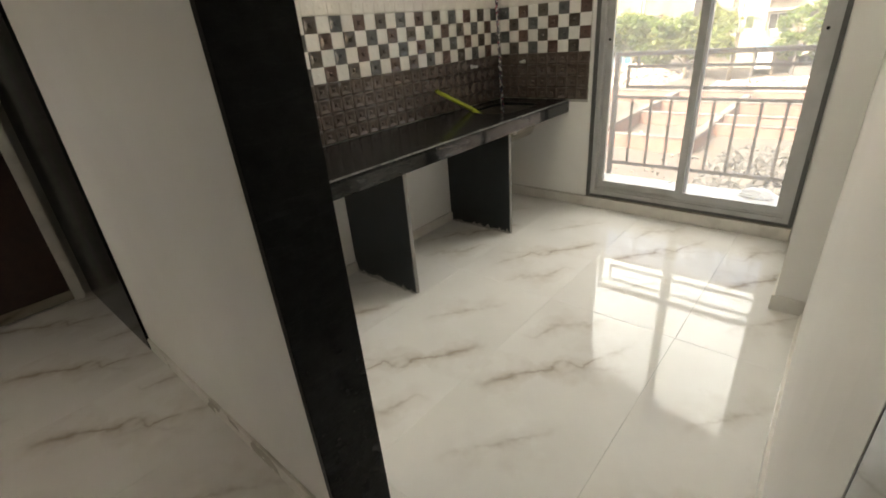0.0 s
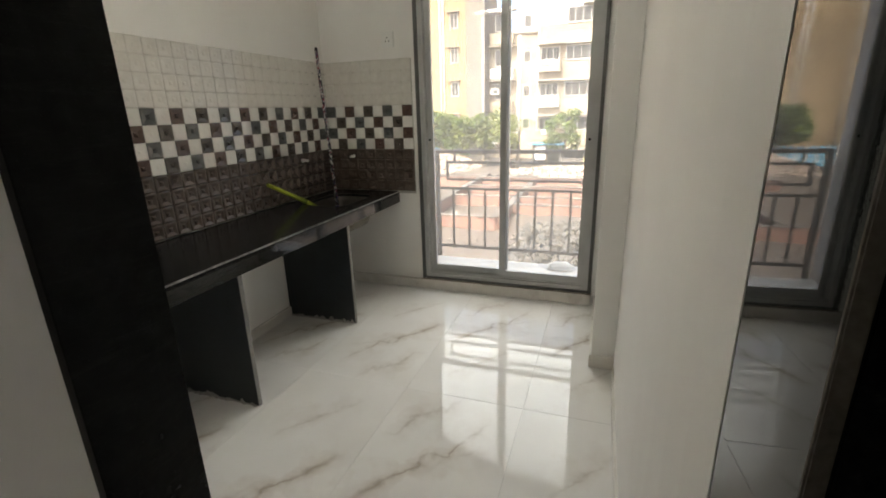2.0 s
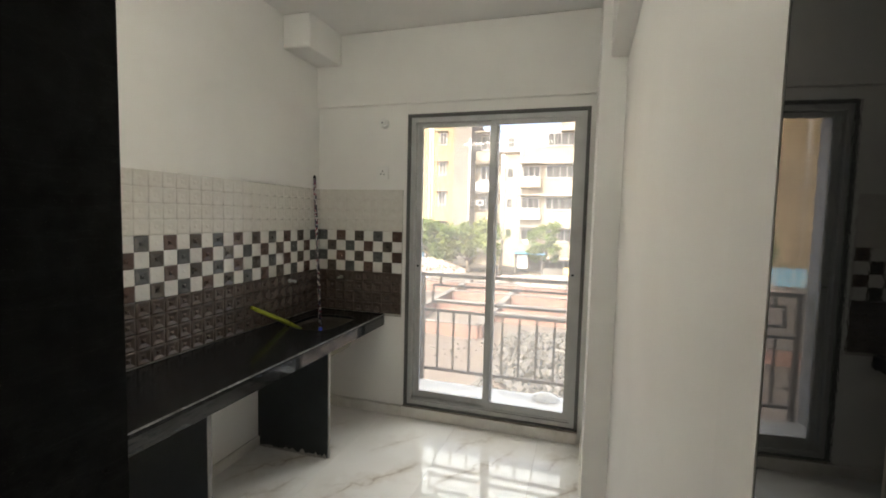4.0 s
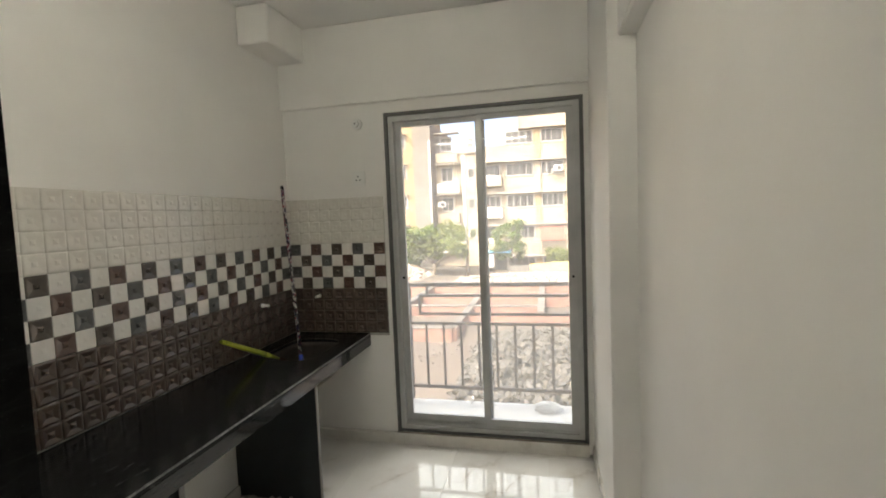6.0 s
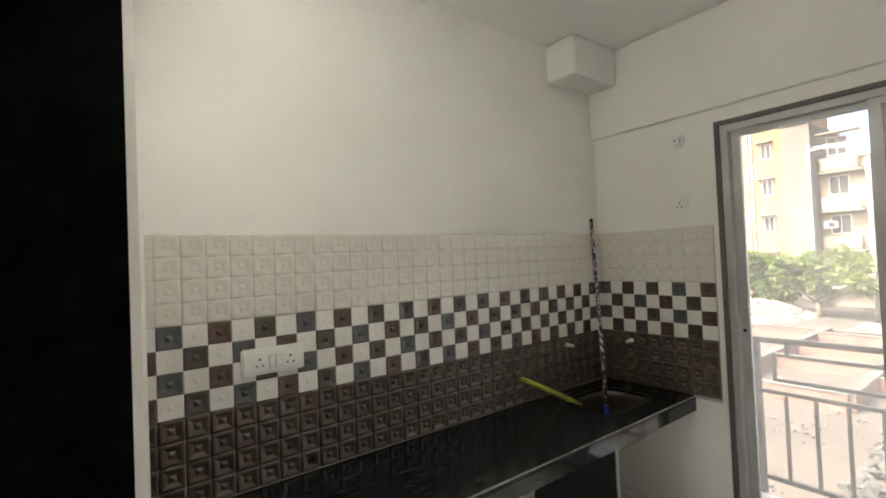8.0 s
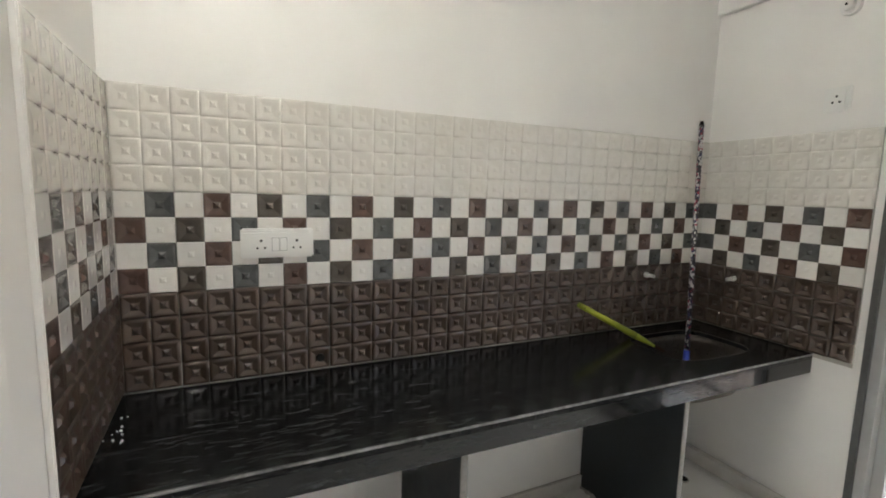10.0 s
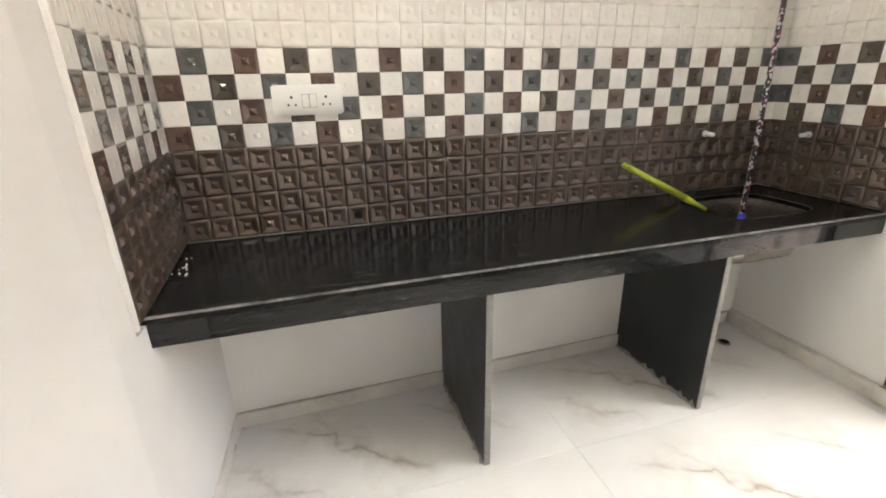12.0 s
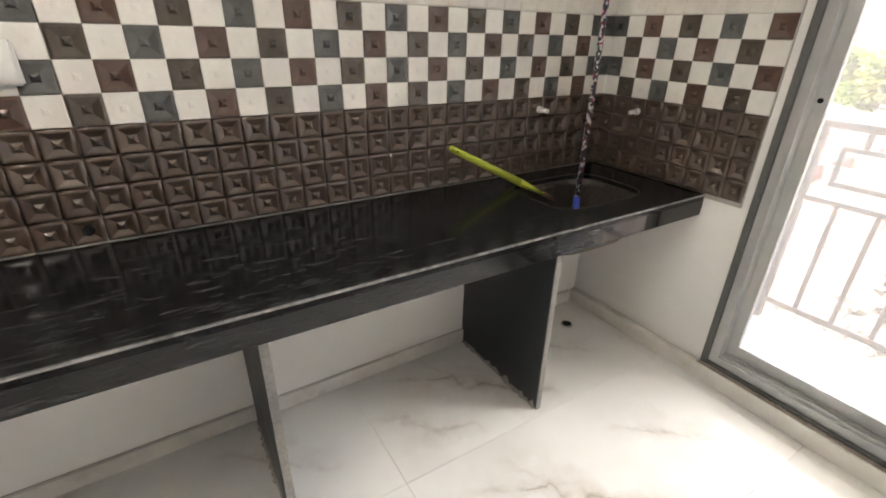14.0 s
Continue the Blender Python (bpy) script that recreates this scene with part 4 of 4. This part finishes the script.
def right_block():
    b = thing("apartment_building", "long buff apartment block with strip windows and stained ledges", "building")
    part("wall", boxes(((40, -34, GROUND), (52, 0.6, 12.2)), ((40.02, 0.6, GROUND), (52, 4.19, 8.0))), BUFF, b)
    for row in range(-1, 4):
        z = 3.45 + 2.9 * (row - 1)
        ledge(b, 39.99, -33, 4.1 if row < 3 else 0.6, z, 0.6, 0.16)
        for y in (-31.0, -27.6, -24.2, -20.8, -17.4, -14.0, -10.6, -7.2, -3.35, -0.72):
            width = 1.95 if y == -3.35 else 2.5
            window(b, 39.99, y, y + width, z - 1.25, z - 0.05, 4)
            part("pilaster", boxes(((39.75, y - 0.62, z - 2.7), (39.995, y - 0.08, z - 0.01)), bevel=0.02), OCHRE if row % 2 else BUFF, b)
        if row < 3:
            bay = part("balcony", boxes(((39.2, 2.15, z - 2.15), (39.99, 4.1, z - 1.25)), bevel=0.04), WHITE if row == 1 else BUFF, b)
            part("washing", boxes(((39.12, 2.6, z - 1.55), (39.19, 3.5, z - 1.15)), bevel=0.02), WHITE, bay)
            window(b, 39.985, 2.3, 3.9, z - 1.2, z - 0.1, 3)
            part("canopy", boxes(((39.0, 2.1, z + 0.02), (39.38, 4.2, z + 0.10)), bevel=0.02), LEDGE, b)
    cooler(b, 39.9, -2.9, 5.3)
    cooler(b, 39.9, -9.5, 2.4)
    pipe(b, 39.85, 4.05, GROUND, 7.9)
    part("hanging_cloth", boxes(((39.1, -3.3, -0.9), (39.2, -1.2, 0.35)), bevel=0.03), CLOTH, b)


def crown(centre, size, count, leaf, seed):
    """A crown of small leaves on an uneven set of clumps."""
    rng = random.Random(seed)
    clumps = []
    for k in range(22):
        v = Vector((rng.uniform(-1, 1), rng.uniform(-1, 1), rng.uniform(-0.8, 1)))
        clumps.append((Vector(centre) + Vector((v.x * size[0], v.y * size[1], v.z * size[2])), rng.uniform(0.25, 0.5) * min(size)))
    verts, faces = [], []
    for k in range(count):
        c, r = rng.choice(clumps)
        d = Vector((rng.gauss(0, 1), rng.gauss(0, 1), rng.gauss(0, 0.8)))
        p = c + d.normalized() * r * rng.uniform(0.5, 1.1)
        u = Vector((rng.uniform(-1, 1), rng.uniform(-1, 1), rng.uniform(-0.7, 0.4))).normalized()
        w = u.cross(Vector((rng.uniform(-1, 1), rng.uniform(-1, 1), 1))).normalized()
        length = leaf * rng.uniform(0.7, 1.4)
        i = len(verts)
        verts += [p, p + u * length * 0.5 + w * length * 0.28, p + u * length, p + u * length * 0.5 - w * length * 0.28]
        faces.append((i, i + 1, i + 2, i + 3))
    data = bpy.data.meshes.new("crown")
    data.from_pydata([tuple(v) for v in verts], [], faces)
    return data, clumps


def tree(place, height, size, count, leaf, seed, mat, label):
    t = thing("tree", label, "tree", group="trees on the waste ground")
    base = Vector((*place, GROUND - 0.1))
    centre = base + Vector((0, 0, height))
    data, clumps = crown(centre, size, count, leaf, seed)
    data.materials.append(mat)
    ob = new("crown", data)
    ob.parent = t
    bm = bmesh.new()
    fork = base + Vector((0.1, 0.1, height * 0.45))
    tube(bm, base, fork, 0.16, 0.11, 10)
    for c, r in clumps[:9]:
        tube(bm, fork - Vector((0, 0, 0.1)), c, 0.065, 0.02, 6)
    part("trunk", bm, BARK, t)


def palm(place, height, seed):
    t = thing("palm_tree", "young palm with drooping feathery fronds", "tree", group="trees on the waste ground")
    rng = random.Random(seed)
    base = Vector((*place, GROUND - 0.1))
    top = base + Vector((0.15, -0.1, height))
    bm = bmesh.new()
    tube(bm, base, top, 0.16, 0.10, 10)
    part("trunk", bm, BARK, t)
    for k in range(11):
        a = math.tau * k / 11 + rng.uniform(-0.2, 0.2)
        out = Vector((math.cos(a), math.sin(a), 0))
        side = Vector((-out.y, out.x, 0))
        verts, faces = [], []
        reach, rise = rng.uniform(1.5, 2.1), rng.uniform(0.5, 1.3)
        for q in range(16):
            f = (q + 1) / 16
            p = top + out * reach * f + Vector((0, 0, rise * math.sin(f * 2.4) - 0.9 * f * f))
            for sgn in (-1, 1):
                i = len(verts)
                tip = p + side * sgn * 0.42 * (1 - 0.6 * f) + out * 0.15 - Vector((0, 0, 0.16))
                verts += [p, p + out * 0.05, tip]
                faces.append((i, i + 1, i + 2))
        data = bpy.data.meshes.new("frond")
        data.from_pydata([tuple(v) for v in verts], [], faces)
        data.materials.append(LEAF)
        ob = new("frond", data)
        ob.parent = t


def rocks(name, label, count, spread, low, high, mat, seed, heap=0.0):
    """A scatter of broken stones as one mesh."""
    rng = random.Random(seed)
    (x0, x1), (y0, y1) = spread
    shape = [(0, 0, 1), (0.9, 0, 0.3), (0.25, 0.85, 0.35), (-0.75, 0.5, 0.25), (-0.7, -0.55, 0.3), (0.3, -0.9, 0.3), (0, 0, -0.7)]
    sides = [(0, 1, 2), (0, 2, 3), (0, 3, 4), (0, 4, 5), (0, 5, 1), (6, 2, 1), (6, 3, 2), (6, 4, 3), (6, 5, 4), (6, 1, 5)]
    verts, faces = [], []
    for k in range(count):
        u, v = rng.uniform(-1, 1), rng.uniform(-1, 1)
        x, y = (x0 + x1) / 2 + u * (x1 - x0) / 2, (y0 + y1) / 2 + v * (y1 - y0) / 2
        lift = heap * max(0.0, 1 - u * u) * max(0.0, 1 - v * v)
        s = rng.uniform(low, high)
        m = pose(x, y, GROUND + lift + s * 0.2, rng.uniform(0, 360), rng.uniform(0, 360), rng.uniform(0, 360))
        i = len(verts)
        for p in shape:
            q = Vector(p) * s * rng.uniform(0.7, 1.2)
            q.z *= 0.7
            verts.append(tuple(m @ q))
        faces += [tuple(i + w for w in f) for f in sides]
    data = bpy.data.meshes.new(name)
    data.from_pydata(verts, [], faces)
    data.materials.append(mat)
    tagged(new(name, data), label, "rubble", kind="stuff")


def heap_base(x, y, rx, ry, h, mat, name, label):
    bm = bmesh.new()
    n = 14
    rows = []
    for i in range(n + 1):
        row = []
        for j in range(n + 1):
            u, v = 2 * i / n - 1, 2 * j / n - 1
            z = h * max(0, 1 - u * u) * max(0, 1 - v * v) + 0.25 * noise.noise((u * 4 + x, v * 4 + y, 2)) - 0.15
            row.append(bm.verts.new((x + u * rx, y + v * ry, GROUND + z)))
        rows.append(row)
    for i in range(n):
        for j in range(n):
            bm.faces.new((rows[i][j], rows[i + 1][j], rows[i + 1][j + 1], rows[i][j + 1]))
    tagged(new(name, mesh_of(name, bm, mat)), label, "mound", kind="stuff")


def footing(x0, y0, x1, y1, h, thick=0.28):
    """One low brick wall of unfinished foundations, with a pale cement top."""
    f = thing("brick_footing", "low unfinished red brick foundation wall with cement on top", "wall", group="foundation walls")
    if abs(x1 - x0) > abs(y1 - y0):
        lo, hi = (x0, y0 - thick / 2), (x1, y0 + thick / 2)
    else:
        lo, hi = (x0 - thick / 2, y0), (x0 + thick / 2, y1)
    part("brickwork", boxes(((*lo, GROUND - 0.4), (*hi, GROUND + h)), bevel=0.03), BRICK, f)
    part("capping", boxes(((lo[0] - 0.02, lo[1] - 0.02, GROUND + h), (hi[0] + 0.02, hi[1] + 0.02, GROUND + h + 0.05)), bevel=0.015), CONCRETE, f)


left_block()
stair_tower()
middle_block()
right_block()
tree((35.0, 10.6), 2.7, (1.6, 3.0, 1.5), 6500, 0.36, 1, LEAF, "bushy green tree in front of the apartment blocks")
tree((34.0, 7.4), 2.5, (1.5, 2.4, 1.7), 5200, 0.36, 2, LEAF_DRY, "bushy yellow-green tree beside the stair tower")
tree((36.5, 13.2), 2.4, (1.3, 2.0, 1.5), 3600, 0.36, 3, LEAF, "dense green shrub tree beside the blue sheet")
tree((36.0, 1.3), 2.8, (0.9, 1.1, 1.5), 2200, 0.30, 5, LEAF, "thin young tree in front of the long block")
tree((36.0, -3.3), 1.2, (1.2, 1.5, 0.8), 2400, 0.30, 6, LEAF_DRY, "low yellow-green bush over the yellow wall")
tree((36.5, -9.0), 2.6, (1.6, 2.4, 1.7), 2600, 0.36, 7, LEAF, "green tree in front of the long block")
palm((33.5, 4.6), 3.0, 8)

fence = thing("yellow_wall", "patched yellow painted yard wall below the long block", "wall")
for k in range(6):
    part("wall_panel", boxes(((34.0, 1.2 - 1.6 * k, GROUND - 0.1), (34.15, -0.38 - 1.6 * k, GROUND + 0.75 + 0.12 * (k % 3))), bevel=0.02), YELLOW if k % 3 else CONCRETE, fence)
shack = thing("tin_shack", "small grey shack with a patched roof and open front", "shed")
part("walls", boxes(((35.5, 1.4, GROUND), (37.5, 1.55, GROUND + 1.7)), ((35.5, 3.6, GROUND), (37.5, 3.75, GROUND + 1.7)), ((37.4, 1.55, GROUND), (37.5, 3.6, GROUND + 1.7))), CONCRETE, shack)
part("roof", boxes(((35.2, 1.2, GROUND + 1.7), (37.7, 3.95, GROUND + 1.78))), TARP, shack, "faded blue sheet roof")
part("post", boxes(((35.5, 2.5, GROUND), (35.6, 2.6, GROUND + 1.7))), BARK, shack)
part("hanging_sheet", boxes(((35.45, 2.65, GROUND + 0.5), (35.5, 3.5, GROUND + 1.6))), WHITE, shack)
sheet = thing("blue_sheet_fence", "corrugated pale blue sheet fence beside the trees", "fence")
for k in range(34):
    part("sheet", boxes(((36.0 + 0.03 * (k % 2), 11.9 + 0.16 * k, GROUND), (36.03 + 0.03 * (k % 2), 12.05 + 0.16 * k, GROUND + 1.35 + 0.05 * (k % 3)))), TARP if k % 4 else WHITE, sheet)

for args in ((14.2, 5.2, 26.5, 5.2, 0.55), (14.2, 1.9, 24.0, 1.9, 0.5), (17.0, -1.4, 24.5, -1.4, 0.55), (17.0, -4.6, 24.5, -4.6, 0.6), (14.2, 1.9, 14.2, 9.0, 0.5), (18.6, -1.4, 18.6, 5.2, 0.5), (21.4, -8.0, 21.4, 5.2, 0.55), (24.3, -8.0, 24.3, 9.0, 0.6), (17.0, -8.0, 17.0, 1.9, 0.45), (26.5, 2.0, 26.5, 9.5, 0.4)):
    footing(*args)
heap_base(33.0, 10.8, 3.5, 3.2, 1.1, DEBRIS, "rubble_mound", "pale mound of broken bricks below the trees")
rocks("broken_bricks", "pale broken bricks strewn over the mound", 1500, ((29.5, 36.0), (7.6, 14.0)), 0.06, 0.2, DEBRIS, 21, 1.1)
heap_base(30.5, -1.0, 2.2, 5.0, 0.6, DEBRIS, "rubble_mound", "low earth and rubble bank beyond the footings")
rocks("broken_bricks", "rubble strewn along the earth bank", 900, ((27.5, 33.0), (-7.0, 5.0)), 0.05, 0.2, DEBRIS, 22, 0.5)
heap_base(11.5, -2.6, 3.6, 3.2, 0.7, STONE, "stone_heap", "dark heap of broken stone near the house")
rocks("broken_stone", "dark broken stones and clods on the heap", 2600, ((7.4, 15.6), (-6.2, 0.9)), 0.05, 0.2, STONE, 23, 0.8)
rocks("broken_stone", "scattered stones on the bare ground", 1100, ((3.0, 14.0), (-5.0, 7.0)), 0.02, 0.09, CONCRETE, 24)
rocks("litter", "scraps of pale litter on the ground", 45, ((5.0, 22.0), (-4.0, 6.0)), 0.05, 0.14, WHITE, 25)
